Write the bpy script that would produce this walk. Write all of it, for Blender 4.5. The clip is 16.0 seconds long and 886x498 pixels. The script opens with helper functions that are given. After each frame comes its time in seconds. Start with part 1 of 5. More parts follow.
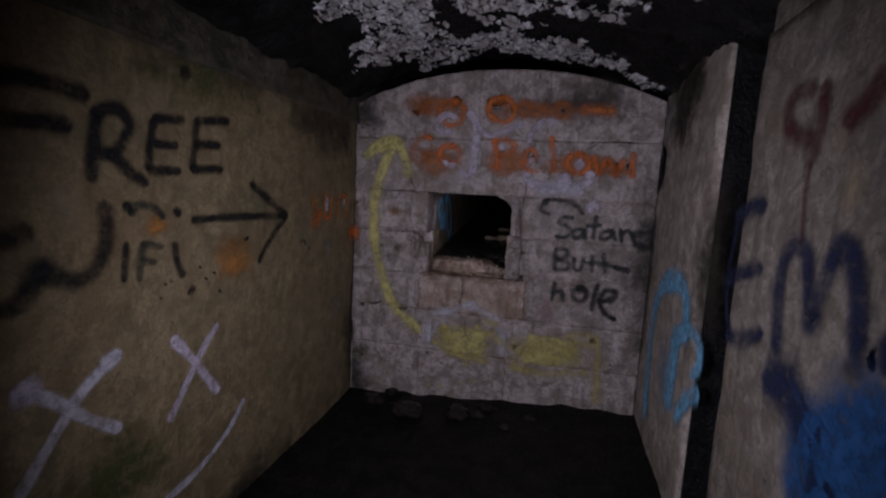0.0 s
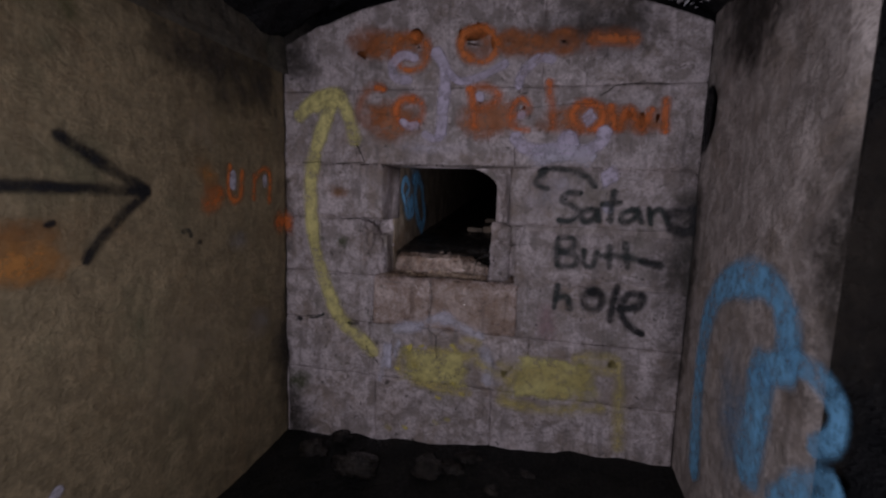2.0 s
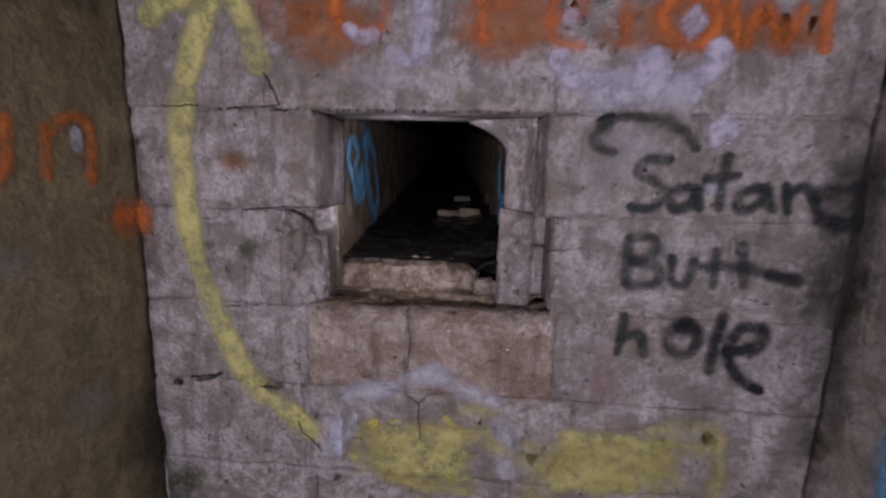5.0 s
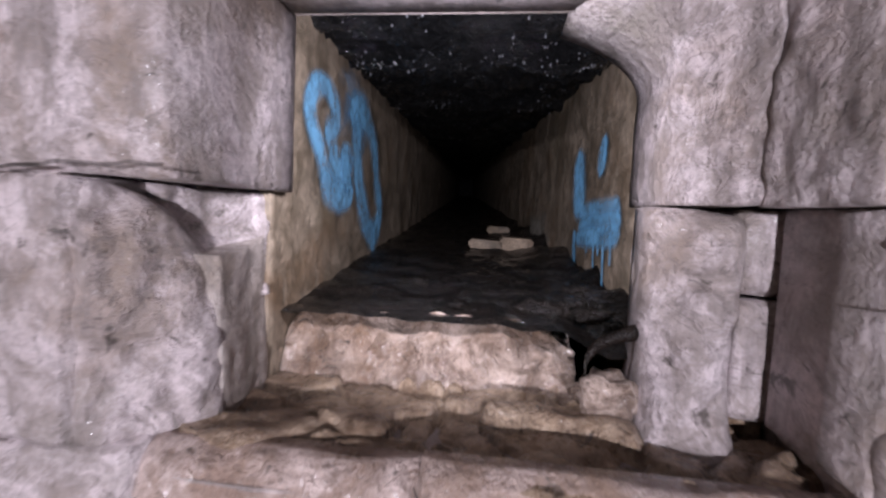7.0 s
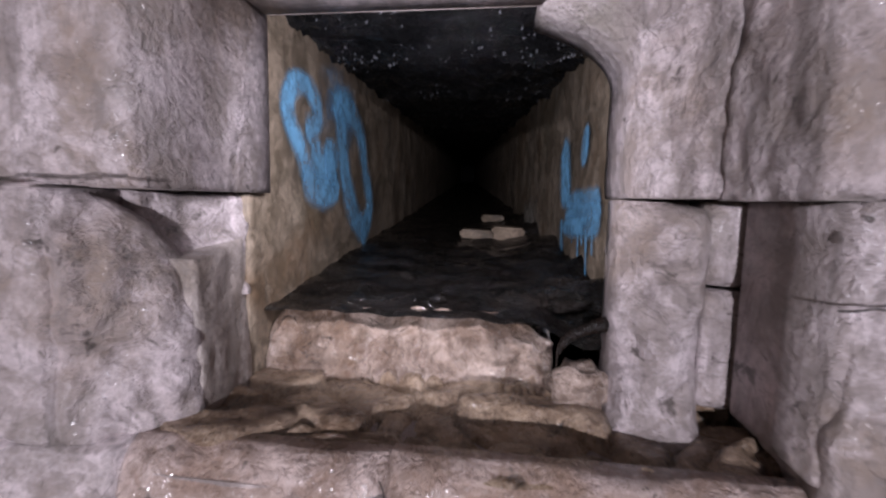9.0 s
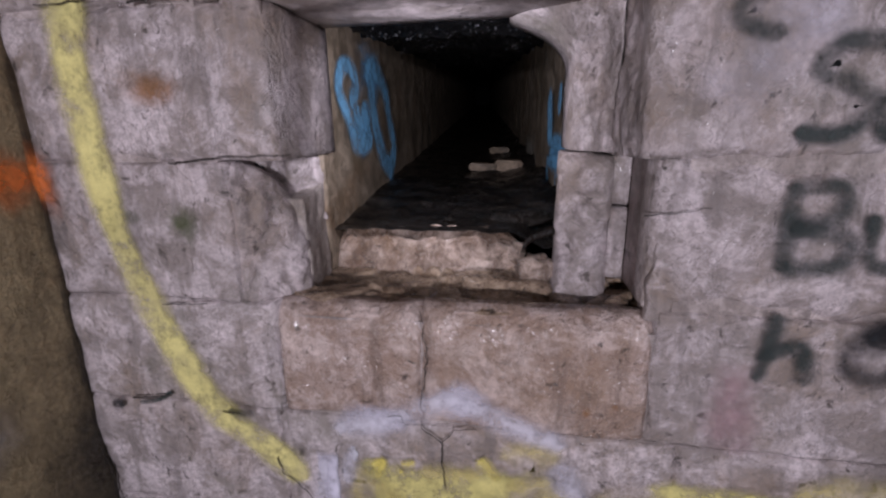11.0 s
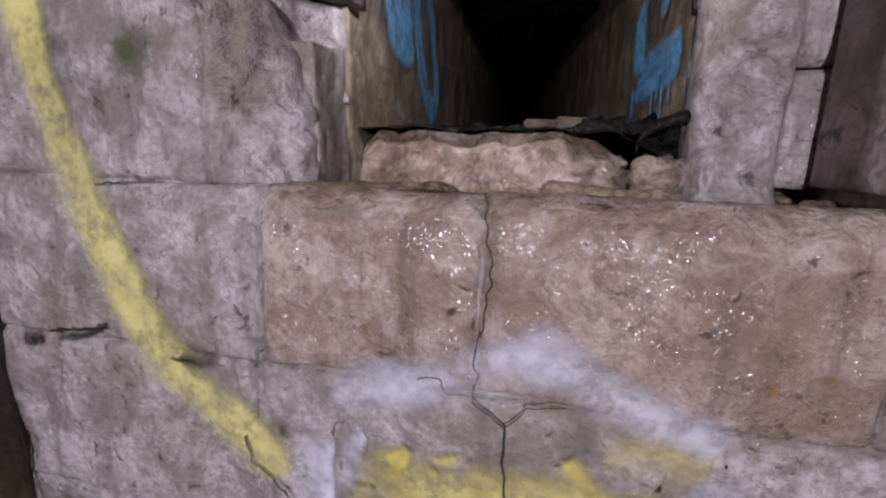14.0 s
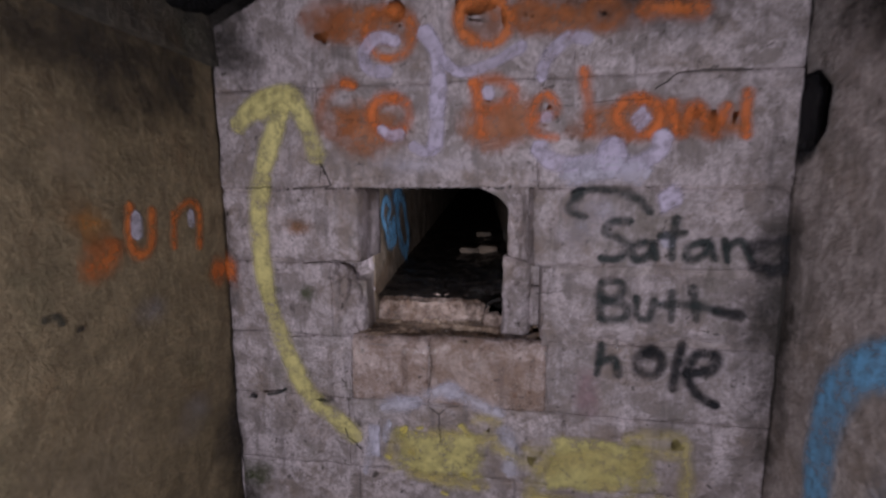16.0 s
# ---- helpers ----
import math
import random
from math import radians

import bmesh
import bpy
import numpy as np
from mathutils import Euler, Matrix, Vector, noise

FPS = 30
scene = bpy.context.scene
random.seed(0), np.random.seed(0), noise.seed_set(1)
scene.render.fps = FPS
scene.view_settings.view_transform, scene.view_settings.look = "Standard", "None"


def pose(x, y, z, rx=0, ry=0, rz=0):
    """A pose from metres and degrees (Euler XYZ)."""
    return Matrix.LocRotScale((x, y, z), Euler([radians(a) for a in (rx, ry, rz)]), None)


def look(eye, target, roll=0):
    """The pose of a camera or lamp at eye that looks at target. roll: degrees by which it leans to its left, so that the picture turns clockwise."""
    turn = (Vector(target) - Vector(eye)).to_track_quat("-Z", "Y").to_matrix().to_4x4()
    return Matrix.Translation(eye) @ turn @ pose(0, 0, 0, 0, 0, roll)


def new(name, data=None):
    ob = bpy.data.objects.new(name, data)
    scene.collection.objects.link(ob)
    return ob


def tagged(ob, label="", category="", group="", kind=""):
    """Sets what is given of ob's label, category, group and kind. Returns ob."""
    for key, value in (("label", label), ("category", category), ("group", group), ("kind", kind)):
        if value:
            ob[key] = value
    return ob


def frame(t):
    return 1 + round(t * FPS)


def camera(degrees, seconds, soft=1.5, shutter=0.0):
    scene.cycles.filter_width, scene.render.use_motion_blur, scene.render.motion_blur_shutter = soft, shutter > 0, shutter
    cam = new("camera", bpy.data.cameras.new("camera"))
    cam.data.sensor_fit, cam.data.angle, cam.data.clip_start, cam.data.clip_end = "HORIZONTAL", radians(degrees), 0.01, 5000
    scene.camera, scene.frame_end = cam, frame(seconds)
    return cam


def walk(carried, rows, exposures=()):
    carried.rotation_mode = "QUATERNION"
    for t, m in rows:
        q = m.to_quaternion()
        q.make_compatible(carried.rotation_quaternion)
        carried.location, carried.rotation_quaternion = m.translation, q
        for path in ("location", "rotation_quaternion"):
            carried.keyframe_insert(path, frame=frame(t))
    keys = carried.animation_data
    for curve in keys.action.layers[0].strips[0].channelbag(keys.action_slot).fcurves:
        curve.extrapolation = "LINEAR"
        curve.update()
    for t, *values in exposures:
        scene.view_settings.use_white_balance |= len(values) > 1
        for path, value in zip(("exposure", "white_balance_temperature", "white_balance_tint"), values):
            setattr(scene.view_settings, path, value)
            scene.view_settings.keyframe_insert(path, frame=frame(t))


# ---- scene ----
cam = camera(90.0, 16.0, soft=2.2, shutter=0.4)
PATH = [
    (0, (0.692, 0.817, 1.566), (0.227, 2.746, 1.315), 2.9),
    (0.5, (0.693, 0.965, 1.567), (0.209, 2.886, 1.288), 2.3),
    (1, (0.709, 1.272, 1.467), (0.22, 3.192, 1.192), 2.1),
    (1.5, (0.753, 1.574, 1.447), (0.227, 3.482, 1.158), 2.1),
    (2, (0.67, 1.69, 1.416), (0.227, 3.625, 1.172), 1.8),
    (2.5, (0.53, 1.965, 1.383), (0.171, 3.915, 1.117), 2.0),
    (3, (0.493, 2.127, 1.504), (0.235, 4.089, 1.209), 0.8),
    (3.5, (0.464, 2.158, 1.523), (0.279, 4.121, 1.191), 0.1),
    (4, (0.436, 2.26, 1.525), (0.294, 4.22, 1.154), 0.0),
    (6.5, (0.148, 3.332, 1.195), (-0.08, 5.305, 0.953), 3.5),
    (7, (0.159, 3.521, 1.24), (-0.079, 5.502, 1.093), 2.6),
    (7.5, (0.163, 3.627, 1.219), (-0.079, 5.61, 1.118), 1.7),
    (8, (0.163, 3.656, 1.213), (-0.085, 5.639, 1.122), 1.7),
    (10.5, (0.286, 3.161, 1.343), (-0.005, 5.076, 0.844), -0.8),
    (11, (0.281, 3.122, 1.33), (-0.042, 5.022, 0.795), -1.0),
    (11.5, (0.258, 3.12, 1.24), (-0.076, 5.016, 0.697), -0.4),
    (12, (0.186, 3.262, 1.088), (-0.152, 5.159, 0.552), 1.3),
    (12.5, (0.161, 3.387, 1.015), (-0.214, 5.283, 0.503), 2.0),
    (13, (0.162, 3.409, 1.008), (-0.248, 5.311, 0.543), 1.9),
    (13.5, (0.162, 3.404, 1.012), (-0.272, 5.307, 0.577), 1.8),
    (14, (0.165, 3.402, 1.015), (-0.276, 5.305, 0.589), 1.7),
    (14.5, (0.185, 3.353, 1.043), (-0.268, 5.256, 0.628), 1.1),
    (15, (0.266, 2.997, 1.288), (-0.152, 4.908, 0.875), -0.5),
    (15.5, (0.34, 2.562, 1.485), (-0.021, 4.49, 1.093), -0.6),
    (16, (0.424, 2.281, 1.567), (0.103, 4.235, 1.292), -0.3),
]
EXPOSURES = [(0.0, -0.4), (1.5, -0.2), (2.0, -0.1), (2.5, 0.2), (3.5, 0.42), (4.2, 0.6), (6.3, 1.72), (7.0, 2.4), (8.0, 2.5), (10.3, 1.55), (11.0, 1.55), (12.0, 1.75), (14.3, 1.75), (15.0, 1.42), (15.5, 1.2), (16.0, 0.8)]
walk(cam, [(t, look(eye, target, roll)) for t, eye, target, roll in PATH], EXPOSURES)

# ---- light ----
world = bpy.data.worlds.new("world")
scene.world = world
world.use_nodes = True
world.node_tree.nodes["Background"].inputs[0].default_value = (0.0, 0.0, 0.0, 1)
world.node_tree.nodes["Background"].inputs[1].default_value = 0.0

# the carried torch as fixed lamps: one down the chamber, one added in the opening
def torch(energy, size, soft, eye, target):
    lamp = bpy.data.lights.new("torch_stand_in", "SPOT")
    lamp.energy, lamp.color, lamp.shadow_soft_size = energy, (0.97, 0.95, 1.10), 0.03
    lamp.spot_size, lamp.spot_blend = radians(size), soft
    new("torch_stand_in", lamp).matrix_world = look(eye, target)


torch(96.0, 152, 1.0, (0.32, 1.30, 1.36), (0.36, 3.95, 0.98))
# added lamp inside the opening, brightens the tunnel and the reveals
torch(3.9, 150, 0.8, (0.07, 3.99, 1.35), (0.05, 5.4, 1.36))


# ---- materials ----
def material(name):
    m = bpy.data.materials.new(name)
    m.use_nodes = True
    nt = m.node_tree
    return m, nt, nt.nodes["Principled BSDF"]


def node(nt, kind, **sets):
    n = nt.nodes.new(kind)
    for key, value in sets.items():
        n.inputs[key.replace("_", " ")].default_value = value
    return n


def position(nt, scale=(1, 1, 1), shift=(0, 0, 0)):
    g = nt.nodes.new("ShaderNodeNewGeometry")
    mp = nt.nodes.new("ShaderNodeMapping")
    mp.inputs["Scale"].default_value = scale
    mp.inputs["Location"].default_value = shift
    nt.links.new(g.outputs["Position"], mp.inputs["Vector"])
    return mp.outputs["Vector"]


def noise_out(nt, vec, scale, detail=6, rough=0.6, distort=0.0):
    n = node(nt, "ShaderNodeTexNoise", Scale=scale, Detail=detail, Roughness=rough, Distortion=distort)
    nt.links.new(vec, n.inputs["Vector"])
    return n.outputs["Fac"]


def ramp(nt, fac, lo, hi, a=0.0, b=1.0):
    r = nt.nodes.new("ShaderNodeMapRange")
    r.interpolation_type = "SMOOTHSTEP"
    nt.links.new(fac, r.inputs["Value"])
    for key, v in (("From Min", lo), ("From Max", hi), ("To Min", a), ("To Max", b)):
        r.inputs[key].default_value = v
    return r.outputs["Result"]


def blend(nt, fac, a, b, mode="MIX"):
    n = nt.nodes.new("ShaderNodeMix")
    n.data_type, n.blend_type = "RGBA", mode
    for value, slot in ((fac, 0), (a, 6), (b, 7)):
        if hasattr(value, "links"):
            nt.links.new(value, n.inputs[slot])
        else:
            n.inputs[slot].default_value = (*value, 1) if isinstance(value, tuple) else value
    return n.outputs[2]


def math_node(nt, op, a, b=0.0):
    n = nt.nodes.new("ShaderNodeMath")
    n.operation = op
    for value, slot in ((a, 0), (b, 1)):
        if hasattr(value, "links"):
            nt.links.new(value, n.inputs[slot])
        else:
            n.inputs[slot].default_value = value
    return n.outputs[0]


def bump(nt, bsdf, heights, distance=0.01, strength=1.0):
    total = heights[0][0]
    total = math_node(nt, "MULTIPLY", total, heights[0][1])
    for h, k in heights[1:]:
        total = math_node(nt, "ADD", total, math_node(nt, "MULTIPLY", h, k))
    b = nt.nodes.new("ShaderNodeBump")
    b.inputs["Distance"].default_value = distance
    b.inputs["Strength"].default_value = strength
    nt.links.new(total, b.inputs["Height"])
    nt.links.new(b.outputs["Normal"], bsdf.inputs["Normal"])


def masonry(name, base, dark, brown, rough=(0.35, 0.75), stain=0.5, wet=0.0, relief=0.010, pits=0.6, green=0.25, streaks=0.5, coat=0.0):
    """Damp stone or concrete: mottled colour, brown stains, dark runs, pits and a damp sheen."""
    m, nt, bsdf = material(name)
    p = position(nt)
    tall = position(nt, (1, 1, 0.13), (3, 1, 7))
    big = noise_out(nt, p, 3.2, 6, 0.62, 0.5)
    mid = noise_out(nt, p, 12.0, 9, 0.68, 0.35)
    fine = noise_out(nt, p, 70.0, 9, 0.72)
    runs = noise_out(nt, tall, 24.0, 7, 0.62, 0.2)
    c = blend(nt, ramp(nt, mid, 0.40, 0.60), dark, base)
    c = blend(nt, ramp(nt, big, 0.47, 0.68, 0, stain), c, brown)
    c = blend(nt, ramp(nt, runs, 0.50, 0.68, 0, streaks), c, tuple(0.55 * v for v in dark))
    pale = noise_out(nt, position(nt, (1, 1, 1), (4, 7, 1)), 7.0, 8, 0.7, 0.4)
    c = blend(nt, ramp(nt, pale, 0.52, 0.64, 0, 0.6), c, tuple(min(0.8, 1.28 * v) for v in base))
    green_at = noise_out(nt, position(nt, (1, 1, 1), (9, 4, 2)), 2.6, 7, 0.65)
    c = blend(nt, ramp(nt, green_at, 0.54, 0.74, 0, green), c, (0.085, 0.095, 0.05))
    speck = noise_out(nt, position(nt, (1, 1, 1), (1, 8, 3)), 30.0, 6, 0.62, 0.6)
    c = blend(nt, ramp(nt, speck, 0.61, 0.69, 0, pits), c, (0.035, 0.026, 0.020))
    veins = noise_out(nt, position(nt, (1, 1, 1), (6, 6, 2)), 9.0, 8, 0.6, 1.2)
    line = math_node(nt, "ABSOLUTE", math_node(nt, "SUBTRACT", veins, 0.5))
    c = blend(nt, ramp(nt, line, 0.0, 0.010, 0.6, 0.0), c, tuple(0.4 * v for v in dark))
    info = nt.nodes.new("ShaderNodeObjectInfo")
    c = blend(nt, 0.22, c, blend(nt, info.outputs["Random"], (0.55, 0.5, 0.48), (1.0, 0.98, 0.98)), "MULTIPLY")
    c = blend(nt, ramp(nt, fine, 0.36, 0.58, 0.55, 0.0), c, tuple(0.7 * v for v in dark))
    nt.links.new(c, bsdf.inputs["Base Color"])
    nt.links.new(ramp(nt, math_node(nt, "ADD", math_node(nt, "MULTIPLY", pale, 0.7), math_node(nt, "MULTIPLY", fine, 0.3)), 0.38, 0.62, rough[0], rough[1]), bsdf.inputs["Roughness"])
    bsdf.inputs["Specular IOR Level"].default_value = 0.35 + wet
    if coat:
        # a broken film of water
        film = noise_out(nt, position(nt, (1, 1, 1), (2, 3, 9)), 16.0, 6, 0.6)
        nt.links.new(ramp(nt, film, 0.42, 0.58, 0.0, coat), bsdf.inputs["Coat Weight"])
        bsdf.inputs["Coat Roughness"].default_value = 0.14
    bump(nt, bsdf, [(big, 0.6), (mid, 1.0), (fine, 0.30), (speck, -0.6)], relief)
    if coat:
        # the water follows the stone in smooth swells
        swell = nt.nodes.new("ShaderNodeBump")
        swell.inputs["Distance"].default_value = 0.006
        nt.links.new(noise_out(nt, position(nt, (1, 1, 0.7), (7, 1, 4)), 120.0, 2, 0.5, 0.3), swell.inputs["Height"])
        nt.links.new(swell.outputs["Normal"], bsdf.inputs["Coat Normal"])
    return m


def spray(name, colour, cover=1.0, thin=0.35):
    """Sprayed paint: dense in the middle of a stroke, thinning to mist at its edge, worn away in flecks."""
    m, nt, bsdf = material(name)
    uv = nt.nodes.new("ShaderNodeUVMap")
    sep = nt.nodes.new("ShaderNodeSeparateXYZ")
    nt.links.new(uv.outputs["UV"], sep.inputs[0])
    p = position(nt)
    wear = noise_out(nt, p, 26.0, 7, 0.68)
    mist = noise_out(nt, p, 150.0, 3, 0.6)
    d = math_node(nt, "ADD", sep.outputs["X"], math_node(nt, "MULTIPLY", math_node(nt, "SUBTRACT", mist, 0.5), 0.22))
    a = ramp(nt, d, 0.04, thin + 0.50)
    a = math_node(nt, "POWER", a, 1.35)
    a = math_node(nt, "MULTIPLY", a, ramp(nt, wear, 0.34, 0.56, 0.55, 1.0))
    a = math_node(nt, "MULTIPLY", a, ramp(nt, noise_out(nt, position(nt, (1, 1, 1), (3, 9, 5)), 5.5, 6, 0.6), 0.34, 0.60, 0.55, 1.0))
    a = math_node(nt, "MULTIPLY", a, cover)
    c = blend(nt, ramp(nt, wear, 0.3, 0.7), tuple(0.7 * v for v in colour), colour)
    nt.links.new(c, bsdf.inputs["Base Color"])
    nt.links.new(a, bsdf.inputs["Alpha"])
    bsdf.inputs["Roughness"].default_value = 0.6
    bsdf.inputs["Specular IOR Level"].default_value = 0.3
    bump(nt, bsdf, [(noise_out(nt, p, 11.0, 8, 0.65, 0.3), 1.0), (noise_out(nt, p, 60.0, 8, 0.7), 0.25)], 0.008)
    return m


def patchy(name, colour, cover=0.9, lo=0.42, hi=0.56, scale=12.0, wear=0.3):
    """Old paint, stain or painted darkening left in ragged patches."""
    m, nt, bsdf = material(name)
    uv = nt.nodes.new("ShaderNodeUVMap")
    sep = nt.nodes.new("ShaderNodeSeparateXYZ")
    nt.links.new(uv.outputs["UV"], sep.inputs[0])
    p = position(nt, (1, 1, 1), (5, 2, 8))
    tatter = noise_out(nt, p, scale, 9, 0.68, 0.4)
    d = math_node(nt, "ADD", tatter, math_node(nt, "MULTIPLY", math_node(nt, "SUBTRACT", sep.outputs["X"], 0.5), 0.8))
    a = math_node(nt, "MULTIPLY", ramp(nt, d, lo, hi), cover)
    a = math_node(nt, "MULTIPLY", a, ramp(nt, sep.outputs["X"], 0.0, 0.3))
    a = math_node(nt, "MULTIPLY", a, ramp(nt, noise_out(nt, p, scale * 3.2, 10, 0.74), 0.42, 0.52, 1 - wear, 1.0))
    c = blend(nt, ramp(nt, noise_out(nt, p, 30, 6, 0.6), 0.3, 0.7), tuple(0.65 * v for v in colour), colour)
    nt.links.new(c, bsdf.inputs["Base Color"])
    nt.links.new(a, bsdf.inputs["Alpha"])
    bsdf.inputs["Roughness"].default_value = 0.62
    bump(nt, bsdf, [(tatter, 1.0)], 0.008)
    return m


def dark_wet(name, a, b, scale=9.0, rough=(0.18, 0.6), relief=0.02, gleam=0.0):
    m, nt, bsdf = material(name)
    p = position(nt)
    n1 = noise_out(nt, p, scale, 8, 0.65, 0.3)
    n2 = noise_out(nt, p, scale * 6, 6, 0.65)
    nt.links.new(blend(nt, ramp(nt, n1, 0.35, 0.7), a, b), bsdf.inputs["Base Color"])
    nt.links.new(ramp(nt, n2, 0.35, 0.65, rough[0], rough[1]), bsdf.inputs["Roughness"])
    bump(nt, bsdf, [(n1, 1.0), (n2, 0.35)], relief)
    bsdf.inputs["Specular IOR Level"].default_value = 0.2
    if gleam:
        bsdf.inputs["Specular IOR Level"].default_value = 0.12
        film = noise_out(nt, position(nt, (1, 1, 1), (2, 3, 9)), 9.0, 6, 0.6)
        nt.links.new(ramp(nt, film, 0.40, 0.54, 0.0, gleam), bsdf.inputs["Coat Weight"])
        bsdf.inputs["Coat Roughness"].default_value = 0.09
        swell = nt.nodes.new("ShaderNodeBump")
        swell.inputs["Distance"].default_value = 0.045
        nt.links.new(noise_out(nt, position(nt, (1, 1, 1), (7, 1, 4)), 42.0, 4, 0.6, 0.3), swell.inputs["Height"])
        nt.links.new(swell.outputs["Normal"], bsdf.inputs["Coat Normal"])
    return m


STONE = masonry("pale_damp_stone", (0.60, 0.515, 0.525), (0.30, 0.25, 0.235), (0.26, 0.185, 0.13), (0.30, 0.7), 0.6, 0.12, 0.018, 0.85, 0.4, 0.6, 0.22)
STONE_WET = masonry("wet_stone", (0.63, 0.50, 0.46), (0.37, 0.26, 0.21), (0.30, 0.19, 0.12), (0.12, 0.45), 0.55, 0.4, 0.022, 0.8, 0.08, 0.8, 1.0)
STEP = masonry("wet_step_stone", (0.54, 0.42, 0.355), (0.24, 0.165, 0.125), (0.20, 0.11, 0.055), (0.08, 0.4), 0.6, 0.3, 0.03, 0.9, 0.1, 0.5, 1.0)
LEDGE = masonry("wet_brown_ledge", (0.50, 0.37, 0.265), (0.20, 0.13, 0.085), (0.12, 0.075, 0.04), (0.10, 0.45), 0.5, 0.3, 0.022, 0.8, 0.1, 0.4, 1.0)
MORTAR = masonry("grey_mortar", (0.46, 0.39, 0.375), (0.25, 0.205, 0.19), (0.10, 0.07, 0.045))
LEFT_CONCRETE = masonry("tan_concrete", (0.275, 0.21, 0.122), (0.18, 0.138, 0.08), (0.21, 0.12, 0.055), (0.5, 0.85), 0.35, 0.0, 0.009, 0.35, 0.5, 0.35)
RIGHT_CONCRETE = masonry("grey_brown_concrete", (0.29, 0.25, 0.225), (0.17, 0.145, 0.13), (0.17, 0.125, 0.08), (0.35, 0.75), 0.5, 0.05, 0.010, 0.5, 0.2, 0.7)
# paler concrete, lightened further to make up for weak torchlight on the pier
PIER = masonry("pale_pier_concrete", (0.50, 0.43, 0.40), (0.28, 0.235, 0.21), (0.22, 0.155, 0.10), (0.35, 0.75), 0.5, 0.05, 0.010, 0.5, 0.2, 0.6)
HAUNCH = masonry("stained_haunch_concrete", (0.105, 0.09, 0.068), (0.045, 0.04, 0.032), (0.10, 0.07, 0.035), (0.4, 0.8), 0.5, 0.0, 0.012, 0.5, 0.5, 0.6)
TUNNEL_SIDE = masonry("tunnel_concrete", (0.30, 0.235, 0.175), (0.15, 0.115, 0.08), (0.16, 0.09, 0.045), (0.3, 0.75), 0.6, 0.1, 0.007, 0.4, 0.35, 0.6)
# vault black, also used to paint the slot and the tunnel's far end unlit
SOOT_AND_DARK = dark_wet("soot_vault_and_unlit", (0.003, 0.003, 0.004), (0.010, 0.0095, 0.010), 7.0, (0.25, 0.8), 0.03)
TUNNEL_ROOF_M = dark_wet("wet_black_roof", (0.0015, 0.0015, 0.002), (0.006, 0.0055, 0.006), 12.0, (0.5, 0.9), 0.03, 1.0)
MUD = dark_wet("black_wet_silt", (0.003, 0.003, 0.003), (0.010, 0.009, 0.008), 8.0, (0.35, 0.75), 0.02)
RUBBLE = dark_wet("wet_black_rubble", (0.006, 0.005, 0.005), (0.03, 0.024, 0.02), 16.0, (0.3, 0.6), 0.02, 0.8)
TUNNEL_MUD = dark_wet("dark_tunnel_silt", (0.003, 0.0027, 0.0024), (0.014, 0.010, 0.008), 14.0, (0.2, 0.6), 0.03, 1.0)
FLAKE = masonry("white_lime_crust", (0.76, 0.74, 0.80), (0.36, 0.33, 0.34), (0.30, 0.22, 0.18), (0.3, 0.7), 0.4, 0.1, 0.012, 0.4, 0.0, 0.2)
BRICK_M = masonry("pale_brick", (0.20, 0.145, 0.10), (0.07, 0.05, 0.035), (0.10, 0.06, 0.035), stain=0.8)
STICK_M = dark_wet("wet_black_wood", (0.004, 0.003, 0.0025), (0.012, 0.007, 0.005), 30.0, (0.15, 0.4), 0.006)

BLACK = spray("black_spray", (0.012, 0.012, 0.014), 0.97)
BLACK_SOFT = spray("faded_black_spray", (0.024, 0.032, 0.030), 0.88)
YELLOW = spray("yellow_spray", (0.68, 0.60, 0.24), 0.94, 0.2)
YELLOW_HAZE = spray("worn_yellow_spray", (0.62, 0.51, 0.20), 0.62, 0.6)
ORANGE = spray("orange_spray", (0.72, 0.18, 0.04), 0.86, 0.5)
ORANGE_OLD = spray("aged_orange_spray", (0.68, 0.19, 0.045), 0.92, 0.5)
ORANGE_FAINT = spray("faint_orange_spray", (0.50, 0.16, 0.05), 0.6, 0.6)
WHITE = spray("white_spray", (0.62, 0.58, 0.68), 0.85, 0.12)
LILAC = spray("lilac_spray", (0.64, 0.56, 0.70), 0.88, 0.12)
SKY = spray("sky_blue_spray", (0.20, 0.50, 0.80), 0.95, 0.2)
NAVY = spray("navy_spray", (0.012, 0.018, 0.055), 0.95)
BLUE = spray("blue_spray", (0.02, 0.085, 0.25), 0.93)
MAROON = spray("maroon_spray", (0.075, 0.016, 0.022), 0.8)
YELLOW_PATCH = patchy("flaking_yellow_paint", (0.62, 0.54, 0.20), 0.9, 0.58, 0.92, 5.5, 0.5)
WHITE_PATCH = patchy("flaking_white_paint", (0.62, 0.60, 0.66), 0.9, 0.60, 0.76, 9.0, 0.55)
ORANGE_PATCH = patchy("faded_orange_paint", (0.42, 0.15, 0.055), 0.85, 0.25, 0.75, 6.0, 0.4)
RUST_PATCH = patchy("rusty_stain", (0.30, 0.13, 0.04), 0.7, 0.40, 0.95, 6.0, 0.4)
TAN_PATCH = patchy("pale_tan_bloom", (0.40, 0.31, 0.20), 0.45, 0.36, 0.9, 4.0)
# stain colour that also paints the torch's falloff into corners and edges
DARK_PATCH = patchy("stain_and_falloff", (0.035, 0.028, 0.022), 0.85, 0.40, 0.95, 4.0)
GREEN_PATCH = patchy("green_algae", (0.07, 0.085, 0.025), 0.75, 0.40, 0.95, 6.0, 0.5)
